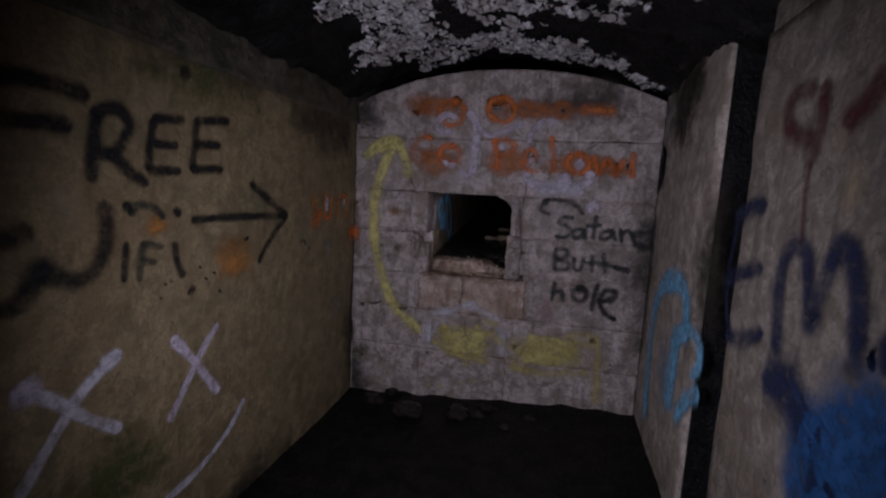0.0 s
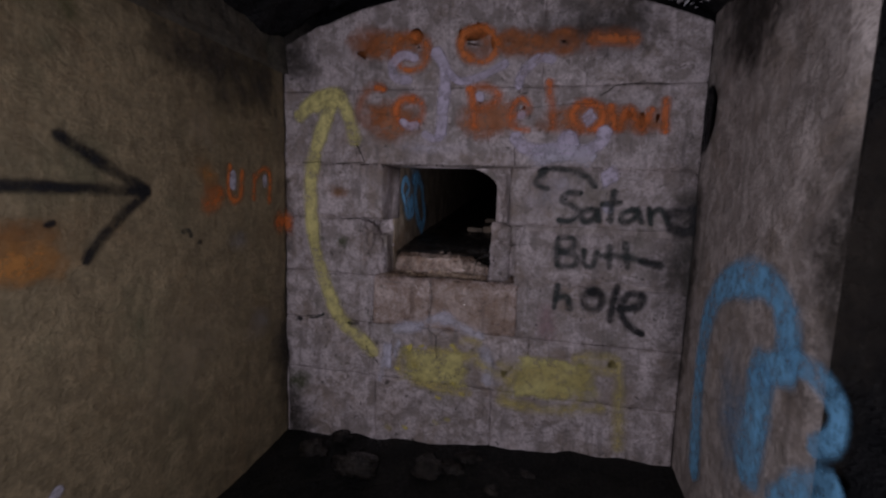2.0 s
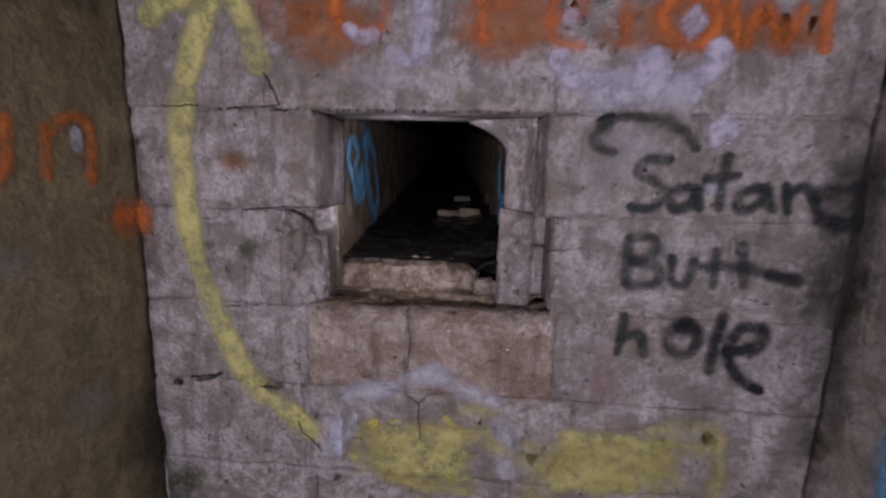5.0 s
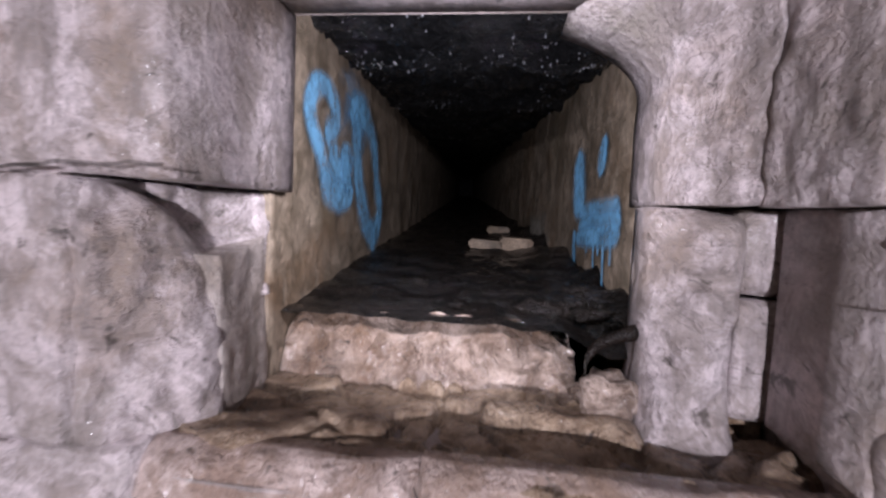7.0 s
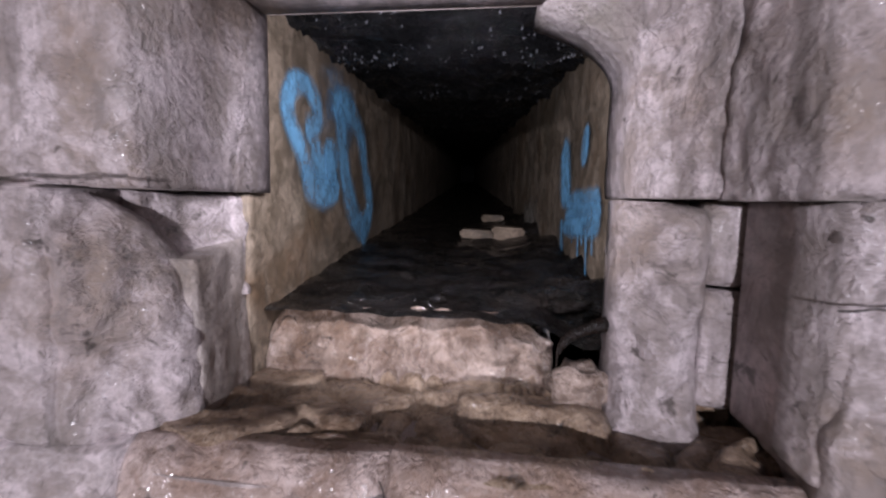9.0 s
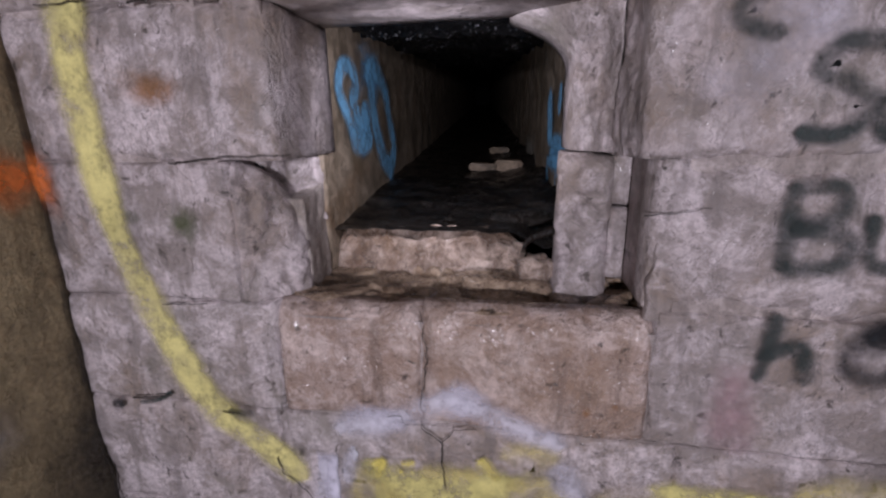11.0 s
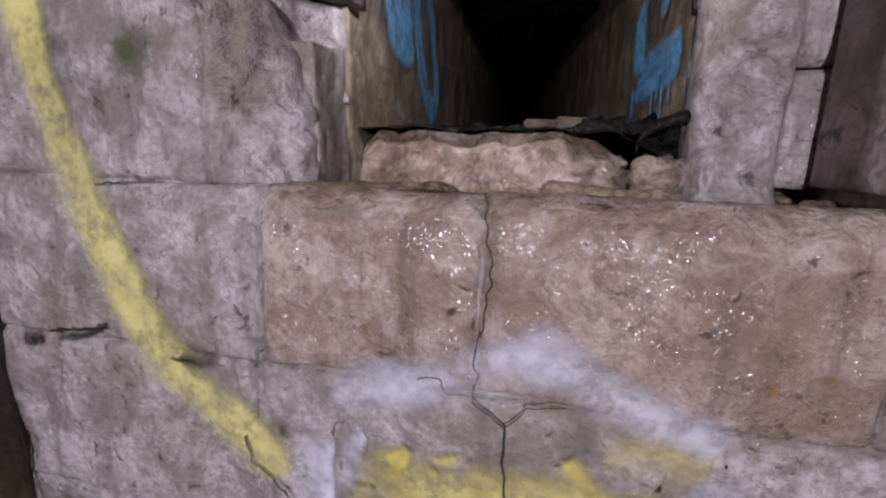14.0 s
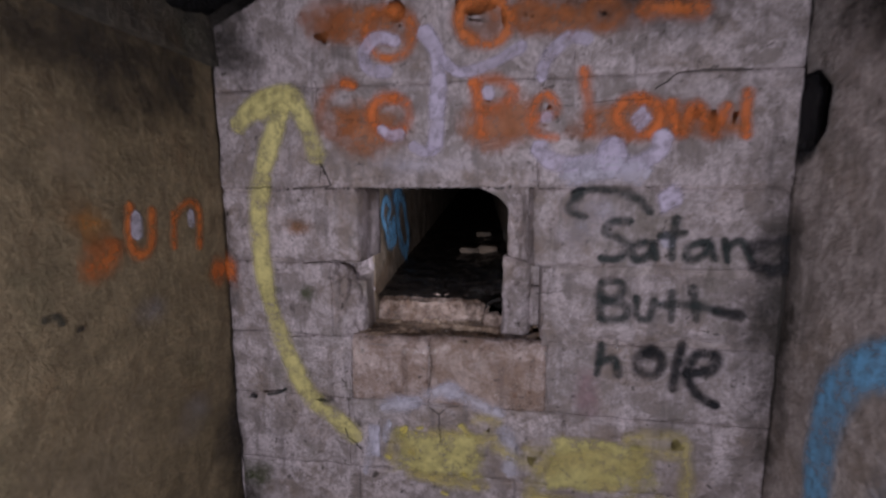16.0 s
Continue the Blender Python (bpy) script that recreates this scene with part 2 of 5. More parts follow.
ORANGE_STAIN = patchy("orange_rust_bloom", (0.50, 0.21, 0.05), 0.8, 0.45, 0.95, 5.0, 0.3)
WHITE_BLOOM = patchy("thin_white_bloom", (0.62, 0.56, 0.62), 0.6, 0.42, 1.0, 5.0, 0.3)
WHITE_SOLID = patchy("white_lime_wash", (0.66, 0.62, 0.72), 0.92, 0.42, 0.90, 7.0, 0.3)
GREY_BLOOM = patchy("grey_lime_bloom", (0.34, 0.30, 0.28), 0.5, 0.40, 1.0, 4.0, 0.3)
WHITE_HAZE = spray("worn_white_spray", (0.66, 0.62, 0.70), 0.7, 0.5)
YELLOW_BRIGHT = spray("bright_yellow_spray", (0.70, 0.58, 0.14), 0.75, 0.5)
PINK_PATCH = patchy("pink_stain", (0.42, 0.25, 0.27), 0.5, 0.4, 1.0, 5.0, 0.3)
BLUE_MIST = patchy("faint_blue_mist", (0.22, 0.34, 0.50), 0.6, 0.40, 1.0, 5.0)
THIN_BLUE = patchy("thin_blue_mist", (0.14, 0.33, 0.55), 0.7, 0.50, 0.9, 9.0)
PALE_BLOOM = patchy("pale_lime_bloom", (0.42, 0.38, 0.32), 0.8, 0.35, 0.8, 8.0)
PALE_RUN = spray("pale_lime_run", (0.32, 0.29, 0.25), 0.5, 0.5)
CRACK_M = spray("crack_shadow_dirt", (0.02, 0.015, 0.012), 1.0, 0.2)


# ---- building helpers ----
def mesh_object(name, verts, faces, mat, parent=None, smooth=True, uvs=None):
    me = bpy.data.meshes.new(name)
    me.from_pydata([tuple(v) for v in verts], [], faces)
    me.materials.append(mat)
    if uvs is not None:
        layer = me.uv_layers.new(name="UVMap")
        for loop in me.loops:
            layer.data[loop.index].uv = uvs[loop.vertex_index]
    for poly in me.polygons:
        poly.use_smooth = smooth
    me.update()
    ob = new(name, me)
    if parent:
        ob.parent = parent
    return ob


def empty(name, label, category, group="", kind=""):
    ob = new(name)
    ob.empty_display_size = 0.1
    return tagged(ob, label, category, group, kind)


def n3(x, y, z, s, o=0.0):
    return noise.noise(Vector((x * s + o, y * s + 1.7 * o, z * s - o)))


def sheet(nu, nv, point):
    """A grid of (nu + 1) x (nv + 1) points point(u, v), u and v from 0 to 1, with its quads."""
    verts = [point(i / nu, j / nv) for j in range(nv + 1) for i in range(nu + 1)]
    w = nu + 1
    faces = [(j * w + i, j * w + i + 1, (j + 1) * w + i + 1, (j + 1) * w + i) for j in range(nv) for i in range(nu)]
    return verts, faces


def slab(nu, nv, front, back):
    """A closed slab: a front sheet and a plain back, joined round the rim."""
    verts, faces = sheet(nu, nv, front)
    w = nu + 1
    rim = [i for i in range(nu)] + [j * w + nu for j in range(nv)] + [nv * w + i for i in range(nu, 0, -1)] + [j * w for j in range(nv, 0, -1)]
    start = len(verts)
    for r in rim:
        verts.append(back((r % w) / nu, (r // w) / nv))
    k = len(rim)
    for i in range(k):
        a, b = rim[i], rim[(i + 1) % k]
        faces.append((b, a, start + i, start + (i + 1) % k))
    faces.append(tuple(start + i for i in range(k - 1, -1, -1)))
    return verts, faces


def lerp(a, b, t):
    return a + (b - a) * t


def box(name, x0, x1, y0, y1, z0, z1, mat, parent=None):
    v = [(x, y, z) for x in (x0, x1) for y in (y0, y1) for z in (z0, z1)]
    f = [(0, 1, 3, 2), (4, 6, 7, 5), (0, 4, 5, 1), (2, 3, 7, 6), (0, 2, 6, 4), (1, 5, 7, 3)]
    return mesh_object(name, v, f, mat, parent, smooth=False)


# ---- plan ----
XL, XR, YB, YN = -0.775, 1.345, 3.95, -1.6
SLOT0, SLOT1 = 2.62, 2.92
Z0, Z1, Z2, Z3, Z4, Z5 = 0.385, 0.69, 0.962, 1.268, 1.565, 1.95


def arch(x):
    return 2.42 - 0.215 * abs((x - 0.30) / 1.05) ** 2.2


def vault(x, y):
    return 2.56 - 0.36 * ((x - 0.30) / 1.1) ** 2


def back_relief(x, z):
    return -0.010 * n3(x, 0, z, 4.0, 3.0) - 0.006 * n3(x, 0, z, 13.0, 5.0)


def left_relief(y, z):
    return 0.006 * n3(0, y, z, 3.0, 8.0) + 0.002 * n3(0, y, z, 14.0, 8.0)


def right_relief(y, z):
    return 0.006 * n3(0, y, z, 3.0, 18.0) + 0.003 * n3(0, y, z, 12.0, 18.0)


# surfaces for paint: from plan coordinates to a point just proud of the surface
def on_back(x, z, lift=0.006):
    return (x, YB - 0.0030 - lift + 1.1 * back_relief(x, z), z)


def on_left(y, z, lift=0.004):
    return (XL + lift + left_relief(y, z), y, z)


def on_right(y, z, lift=0.004):
    return (XR - lift - right_relief(y, z), y, z)


# ---- structure ----
# floor of black silt, heaped a little along the end wall
def floor_point(u, v):
    x, y = lerp(XL - 0.05, XR + 0.28, u), lerp(YN, YB + 0.06, v)
    z = -0.05 + 0.07 * (x - XL) + 0.012 * n3(x, y, 0, 3.0) + 0.008 * n3(x, y, 0, 11.0)
    z += 0.05 * max(0, (y - 3.55) / 0.4) ** 2 * (0.6 + 0.8 * n3(x, y, 0, 5.0, 2))
    return (x, y, z)


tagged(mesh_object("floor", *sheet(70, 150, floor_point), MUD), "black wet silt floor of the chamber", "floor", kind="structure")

# left side wall
wall_left = empty("wall_left", "tan concrete side wall covered in sprayed graffiti", "wall", kind="structure")
v, f = slab(150, 60, lambda u, w: (XL + left_relief(lerp(YN, YB + 0.02, u), lerp(-0.1, 2.16, w)), lerp(YN, YB + 0.02, u), lerp(-0.1, 2.16, w)),
            lambda u, w: (XL - 0.3, lerp(YN, YB + 0.02, u), lerp(-0.1, 2.16, w)))
mesh_object("wall_face", v, f, LEFT_CONCRETE, wall_left)


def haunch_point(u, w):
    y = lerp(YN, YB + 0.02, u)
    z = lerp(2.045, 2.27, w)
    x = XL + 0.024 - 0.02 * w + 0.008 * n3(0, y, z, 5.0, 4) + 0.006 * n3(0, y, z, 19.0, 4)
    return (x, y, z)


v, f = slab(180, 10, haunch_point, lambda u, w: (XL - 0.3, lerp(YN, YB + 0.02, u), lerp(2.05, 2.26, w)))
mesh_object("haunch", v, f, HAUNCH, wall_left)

# right side wall, in two lengths with an open slot between them
wall_right = empty("wall_right", "grey brown concrete side wall with an open vertical slot", "wall", kind="structure")


def right_piece(name, y0, y1, z0, z1, nu, nv, mat):
    def front(u, w):
        y, z = lerp(y0, y1, u), lerp(z0, z1, w)
        edge = min(y - y0 if y0 > YN else 9, y1 - y if y1 < YB else 9)
        round_off = 0.018 * max(0.0, 1 - edge / 0.05) ** 2 * (1 + 0.6 * n3(0, y, z, 9.0))
        return (XR - right_relief(y, z) + round_off, y, z)
    v, f = slab(nu, nv, front, lambda u, w: (XR + 0.32, lerp(y0, y1, u), lerp(z0, z1, w)))
    return mesh_object(name, v, f, mat, wall_right)


right_piece("wall_face", YN, SLOT0, -0.1, 2.14, 110, 55, RIGHT_CONCRETE)
right_piece("wall_face", YN, SLOT0 - 0.03, 2.14, 2.40, 100, 8, RIGHT_CONCRETE)
right_piece("pier_face", SLOT1, YB + 0.02, -0.1, 2.30, 34, 64, PIER)
# black sheets added over the slot's faces, its shade put into their colour
box("slot_dark_liner", XR + 0.02, XR + 0.30, SLOT1 - 0.012, SLOT1 - 0.004, -0.1, 2.5, SOOT_AND_DARK, wall_right)
box("slot_dark_back", XR + 0.24, XR + 0.3, 2.4, 3.0, -0.1, 2.5, SOOT_AND_DARK, wall_right)

# near end of the chamber, behind the walk
tagged(box("wall_near", XL - 0.3, XR + 0.32, YN - 0.25, YN, -0.1, 2.8, RIGHT_CONCRETE), "plain concrete wall closing the chamber", "wall", kind="structure")


# sooty vault
def vault_point(u, w):
    x, y = lerp(XL - 0.06, XR + 0.30, u), lerp(YN, YB + 0.25, w)
    z = vault(min(x, XR + 0.1), y)
    z += 0.05 * n3(x, y, 0, 2.6, 1) + 0.035 * n3(x, y, 0, 7.0, 2) + 0.018 * n3(x, y, 0, 18.0, 3)
    return (x, y, z)


tagged(mesh_object("ceiling", *sheet(90, 190, vault_point), SOOT_AND_DARK), "soot-black flaking vaulted ceiling", "ceiling", kind="structure")
tagged(box("ceiling_cover", XL - 0.3, XR + 0.5, YN - 0.2, YB + 0.4, 2.85, 2.95, SOOT_AND_DARK), "plain rough mass above the vault", "ceiling", kind="structure")

# end wall: a dark mortar core with the opening through it, and the blocks set in it
wall_back = empty("wall_back", "pale damp stone block end wall with a square opening", "wall", kind="structure")
CORE = YB + 0.012
box("mortar", XL - 0.02, -0.33, CORE, 4.30, -0.1, 1.99, MORTAR, wall_back)
box("mortar", 0.57, XR + 0.02, CORE, 4.30, -0.1, 1.99, MORTAR, wall_back)
box("mortar", 0.49, 0.57, 4.24, 4.36, 0.9, 1.99, MORTAR, wall_back)
box("mortar", -0.33, -0.275, 4.12, 4.30, 0.9, 1.99, MORTAR, wall_back)
box("mortar", -0.33, 0.57, CORE, 4.14, -0.1, Z2 - 0.03, MORTAR, wall_back)
box("mortar", -0.33, 0.57, CORE, 4.30, Z4 + 0.02, 1.99, MORTAR, wall_back)
v, f = slab(30, 4, lambda u, w: (lerp(XL - 0.02, XR + 0.02, u), CORE, lerp(1.99, arch(lerp(XL, XR, u)) - 0.012, w)),
            lambda u, w: (lerp(XL - 0.02, XR + 0.02, u), 4.3, lerp(1.99, arch(lerp(XL, XR, u)) - 0.012, w)))
mesh_object("mortar", v, f, MORTAR, wall_back)


def block(x0, x1, z0, z1, mat=STONE, y0=YB, depth=0.18, rough=1.0, corner=0.005, gap=0.001, top=None, name="block", bulge=0.0, skew=0.0, lip=0.0):
    """A stone block with worn arrises and an uneven face; top(x) bounds it above where it meets the arch."""
    nu, nv = max(8, int((x1 - x0) / (0.010 if rough > 1.25 else 0.018))), max(8, int((z1 - z0) / (0.010 if rough > 1.25 else 0.018)))
    o = 10 * x0 + 7 * z0

    def spot(u, w):
        # pack lines near the rim so that the arrises read as worn
        u, w = (0.5 - 0.5 * math.cos(math.pi * u)) * 0.6 + 0.4 * u, (0.5 - 0.5 * math.cos(math.pi * w)) * 0.6 + 0.4 * w
        x = lerp(x0 + gap, x1 - gap, u)
        zt = min(z1, top(x)) if top else z1
        z = lerp(z0 + gap, zt - gap, w)
        du, dw = min(u, 1 - u) * (x1 - x0), min(w, 1 - w) * (zt - z0)
        return x, z, du, dw, u, w

    def front(u, w):
        x, z, du, dw, uu, ww = spot(u, w)
        c = corner * (1 + 1.2 * n3(x, o, z, 11.0))
        off = c * (max(0, 1 - du / (2.2 * corner)) ** 2 + max(0, 1 - dw / (2.2 * corner)) ** 2)
        y = y0 + back_relief(x, z) * rough + off - bulge * math.sin(math.pi * uu) * math.sin(math.pi * ww)
        y += 0.0022 * n3(x, o, z, 30.0, 6) + lip * (1 + 0.8 * n3(x, o, z, 12.0)) * max(0.0, 1 - (1 - ww) * (z1 - z0) / 0.06) ** 2
        if rough > 1.25:
            y += 0.020 * n3(x, o, z, 6.0, 6) + 0.022 * (abs(n3(x, o, z, 14.0, 6)) - 0.2) + 0.009 * n3(x, o, z, 34.0, 6)
        wob = 0.0036 * rough
        sx = wob * n3(x, o, z, 15.0, 1) + skew * (ww - 0.5)
        sz = wob * n3(x, o, z, 15.0, 2)
        if du < 0.006 and rough > 1.5:
            sx += 0.012 * n3(0, o, z, 9.0, 9)
        return (x + sx, y, z + sz)

    def back(u, w):
        x, z, _, _, _, ww = spot(u, w)
        return (x + skew * (ww - 0.5), y0 + depth, z)

    v, f = slab(nu, nv, front, back)
    return mesh_object(name, v, f, mat, wall_back)


for xs, za, zb in (((XL, -0.22, 0.44, XR), -0.1, Z0), ((XL, -0.26, 0.62, XR), Z0, Z1), ((0.552, XR), Z1, Z2 + 0.02)):
    for a, b in zip(xs, xs[1:]):
        block(a, b, za, zb)
block(XL, -0.238, Z1, Z2)
# wet sill blocks below the opening
block(-0.238, 0.088, Z1, Z2, STONE_WET, depth=0.07, rough=1.15, corner=0.008, lip=0.03)
block(0.088, 0.552, Z1, Z2 + 0.004, STONE_WET, depth=0.07, rough=1.15, corner=0.008, lip=0.03)
# stones either side of the opening
block(XL, -0.312, Z2, Z3)
block(0.524, XR, Z2 + 0.02, Z3, rough=1.1, corner=0.024, depth=0.19)
block(XL, -0.192, Z3, Z4, rough=1.1, corner=0.014, depth=0.3)
block(0.490, XR, Z3, Z4, rough=1.2, corner=0.012)
block(0.490, 0.550, Z2 + 0.015, 1.146, y0=4.155, depth=0.08, corner=0.008)
block(0.490, 0.550, 1.15, Z3, y0=4.160, depth=0.08, corner=0.008)
for a, b in zip((XL, -0.345, 0.505, XR), (-0.345, 0.505, XR)):
    block(a, b, Z4, Z5, depth=0.3, rough=1.15 if a == -0.345 else 1.0)
for a, b in zip((XL, 0.62, XR), (0.62, XR)):
    block(a, b, Z5, 2.6, top=arch, depth=0.25)


def cheek(name, a, b, z0, z1, mat, back, amp=0.012, bulge=0.0, shoulder=0.0, foot=0.0, seed=1.0, drop=0.0, step=0.007):
    """A dressed or rock-faced stone standing along the plan line a to b, facing right of that line."""
    dx, dy = b[0] - a[0], b[1] - a[1]
    length = math.hypot(dx, dy)
    nx, ny = dy / length, -dx / length
    nu, nv = max(6, int(length / step)), max(8, int((z1 - z0) / step))

    def front(u, w):
        x, y, z = lerp(a[0], b[0], u), lerp(a[1], b[1], u), lerp(z0, z1 - drop * u ** 2.4, w)
        off = amp * (1.5 * n3(x, y, z, 7.0, seed) + 1.6 * (abs(n3(x, y, z, 15.0, seed)) - 0.2) + 0.6 * n3(x, y, z, 36.0, seed))
        off += bulge * math.sin(math.pi * u) ** 0.7 * math.sin(math.pi * min(1.0, 0.25 + 0.75 * w)) + foot * max(0.0, 1 - w / 0.4) ** 2
        off -= shoulder * max(0.0, (w - 0.5) / 0.5) ** 2 * (0.3 + 0.7 * u)
        rim = min(u, 1 - u) * length
        top = (1 - w) * (z1 - z0)
        off -= 0.9 * amp * (max(0.0, 1 - rim / 0.02) ** 2 + max(0.0, 1 - top / 0.02) ** 2)
        return (x + nx * off, y + ny * off, z)

    v, f = slab(nu, nv, front, lambda u, w: (lerp(a[0], b[0], u) + back[0], lerp(a[1], b[1], u) + back[1], lerp(z0, z1 - drop * u ** 2.4, w)))
    return mesh_object(name, v, f, mat, wall_back)


cheek("block", (-0.314, 3.956), (-0.190, 4.064), Z2, Z3 - 0.002, STONE, (-0.10, 0.04), 0.018, 0.018, 0.045, 0.0, 3.0, 0.12)
cheek("reveal", (-0.196, 4.060), (-0.213, 4.212), Z2 - 0.02, 1.175, PIER, (-0.09, 0.0), 0.003, seed=4.0, drop=-0.03)
cheek("reveal", (-0.285, 4.055), (-0.217, 4.215), 1.10, Z3, STONE, (-0.06, 0.03), 0.016, seed=5.0)
cheek("reveal", (-0.195, 3.958), (-0.219, 4.26), Z3 + 0.002, Z4 + 0.01, STONE, (-0.08, 0.0), 0.006, seed=6.0)
cheek("block", (0.368, 4.185), (0.492, 4.160), Z2 - 0.02, Z3, STONE, (0.02, 0.12), 0.020, 0.034, 0.0, 0.055, 7.0, 0.012)
cheek("reveal", (0.405, 4.35), (0.372, 4.19), Z2 - 0.02, Z3 - 0.002, STONE, (0.07, 0.0), 0.006, seed=8.0)
cheek("reveal", (0.554, 4.17), (0.527, 3.960), Z2, Z3, STONE, (0.05, 0.0), 0.006, seed=9.0)
cheek("reveal", (0.472, 4.10), (0.493, 3.960), Z3, Z4, STONE, (0.05, 0.0), 0.007, seed=10.0)


# jamb stone with a rounded inner shoulder under the lintel
def jamb_edge(w):
    z = lerp(Z3, Z4, w)
    return 0.392 + 0.008 * n3(0, 3, z, 14.0) - 0.14 * max(0.0, (w - 0.58) / 0.42) ** 2.6


v, f = slab(20, 40, lambda u, w: (lerp(jamb_edge(w), 0.474, u), lerp(4.215, 4.09, u) + 0.025 * max(0, 1 - u * 4) ** 2 + 0.010 * n3(u, 2, w, 5.0, 3) + 0.006 * n3(u, 2, w, 14.0, 3), lerp(Z3 + 0.003, Z4 + 0.004, w)),
            lambda u, w: (lerp(jamb_edge(w), 0.50, u), 4.36, lerp(Z3 + 0.003, Z4 + 0.004, w)))
mesh_object("jamb_stone", v, f, STONE, wall_back)

# wet ledge behind the sill and the broken step that rises to the tunnel bed
tunnel = empty("tunnel", "narrow dark drain tunnel behind the wall opening", "tunnel", kind="structure")


def ledge_point(u, w):
    x, y = lerp(-0.262, 0.56, u), lerp(YB + 0.026, 4.30, w)
    z = Z2 + 0.002 + 0.010 * n3(x, y, 0, 9.0, 3) + 0.007 * n3(x, y, 0, 24.0, 3) - 0.012 * max(0, 1 - w * 9)
    q = Vector((x * 7.0 + 0.6 * n3(x, y, 0, 8.0), y * 11.0 + 0.6 * n3(x, y, 0, 8.0, 4), 0.3))
    dist, where = noise.voronoi(q)
    z += 0.020 * noise.cell(where[0] * 7.3) - 0.008 - 0.010 * max(0.0, 1 - (dist[1] - dist[0]) / 0.14)
    z -= 0.012 * max(0.0, 1 - abs(x - 0.088 - 0.01 * n3(0, y, 0, 20.0)) / 0.008)
    return (x, y, z)


v, f = slab(150, 64, ledge_point, lambda u, w: (lerp(-0.262, 0.56, u), lerp(YB + 0.022, 4.30, w), Z2 - 0.06))
mesh_object("ledge", v, f, LEDGE, tunnel)


def step_point(u, w):
    x = lerp(-0.215, 0.300 + 0.02 * w, u)
    lip = 4.285 + 0.020 * n3(x, 0, 0, 9.0, 5) + 0.03 * max(0, u - 0.75) * 4
    if w < 0.5:
        y, z = lip - 0.040 * (1 - 2 * w), lerp(Z2 - 0.02, 1.066, w * 2)
    else:
        y, z = lerp(lip, lip + 0.10, w * 2 - 1), 1.066 - 0.06 * (w * 2 - 1)
    k = 0.026
    return (x, y + k * n3(x, y, z, 13.0, 2) + 0.028 * (abs(n3(x, y, z, 22.0, 2)) - 0.2) + 0.022 * max(0, 1 - abs(w - 0.5) / 0.16), z + 0.6 * k * n3(x, y, z, 12.0, 4) - 0.010 * max(0, 1 - abs(w - 0.5) / 0.2) + 0.008 * n3(x, y, z, 30, 1) - 0.05 * max(0, (u - 0.78) / 0.22) ** 2 - 0.02 * max(0, (0.08 - u) / 0.08) ** 2)


v, f = slab(110, 44, step_point, lambda u, w: (lerp(-0.20, 0.31, u), 4.42, lerp(Z2 - 0.02, 1.02, w)))
mesh_object("step_stone", v, f, STEP, tunnel)


# the tunnel bears a little to the left and climbs
def tunnel_left(y):
    return -0.212 - 0.075 * (y - 4.193)


def tunnel_right(y):
    return 0.431 - 0.075 * (y - 4.539)


def roof_height(y):
    return 1.615 + 0.085 * (y - 4.4)


def bed_height(y):
    return 1.060 + 0.058 * (y - 4.28)


END = 26.0


def tunnel_side(side, sign, start):
    def front(u, w):
        y = lerp(start, END, u * u * 0.6 + u * 0.4)
        z = lerp(0.9, roof_height(y) + 0.03, w)
        return (side(y) + sign * (0.007 * n3(sign, y, z, 4.0) + 0.004 * n3(sign, y, z, 15.0)), y, z)

    def back(u, w):
        y = lerp(start, END, u * u * 0.6 + u * 0.4)
        return (side(y) - sign * 0.22, y, lerp(0.9, roof_height(y) + 0.03, w))

    v, f = slab(260, 26, front, back)
    mesh_object("tunnel_side", v, f, TUNNEL_SIDE, tunnel)


tunnel_side(tunnel_left, 1, 4.205)
tunnel_side(tunnel_right, -1, 4.30)


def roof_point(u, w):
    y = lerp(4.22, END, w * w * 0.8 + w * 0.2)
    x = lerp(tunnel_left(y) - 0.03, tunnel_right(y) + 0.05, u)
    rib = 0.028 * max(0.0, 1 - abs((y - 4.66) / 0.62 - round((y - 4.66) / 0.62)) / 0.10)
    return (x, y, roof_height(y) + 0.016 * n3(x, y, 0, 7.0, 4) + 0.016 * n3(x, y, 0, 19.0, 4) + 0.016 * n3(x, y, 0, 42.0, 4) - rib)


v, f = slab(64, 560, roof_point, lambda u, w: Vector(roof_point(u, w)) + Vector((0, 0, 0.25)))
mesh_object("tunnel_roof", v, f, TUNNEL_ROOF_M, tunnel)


def bed_point(u, w):
    y = lerp(4.26, END, w * w * 0.6 + w * 0.4)
    x = lerp(tunnel_left(y) - 0.03, tunnel_right(y) + 0.05, u)
    z = bed_height(y) + 0.010 * n3(x, y, 0, 6.0, 7) + 0.012 * n3(x, y, 0, 16.0, 7)
    # silt climbs against the right side, and has washed out beside the step
    z += 0.05 * max(0.0, (x - tunnel_right(y) + 0.16) / 0.16) * (0.6 + n3(x, y, 0, 9.0, 2))
    if x > 0.28 and y < 4.50:
        z -= 0.06 * min(1, (x - 0.28) / 0.08) * min(1, (4.50 - y) / 0.15)
    return (x, y, z)


v, f = sheet(40, 460, bed_point)
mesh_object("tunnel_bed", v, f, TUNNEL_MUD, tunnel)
# added black cap: the distant dark of the tunnel is painted on it
box("tunnel_dark_cap", -2.4, 0.2, END, END + 0.1, 0.8, 4.0, SOOT_AND_DARK, tunnel)


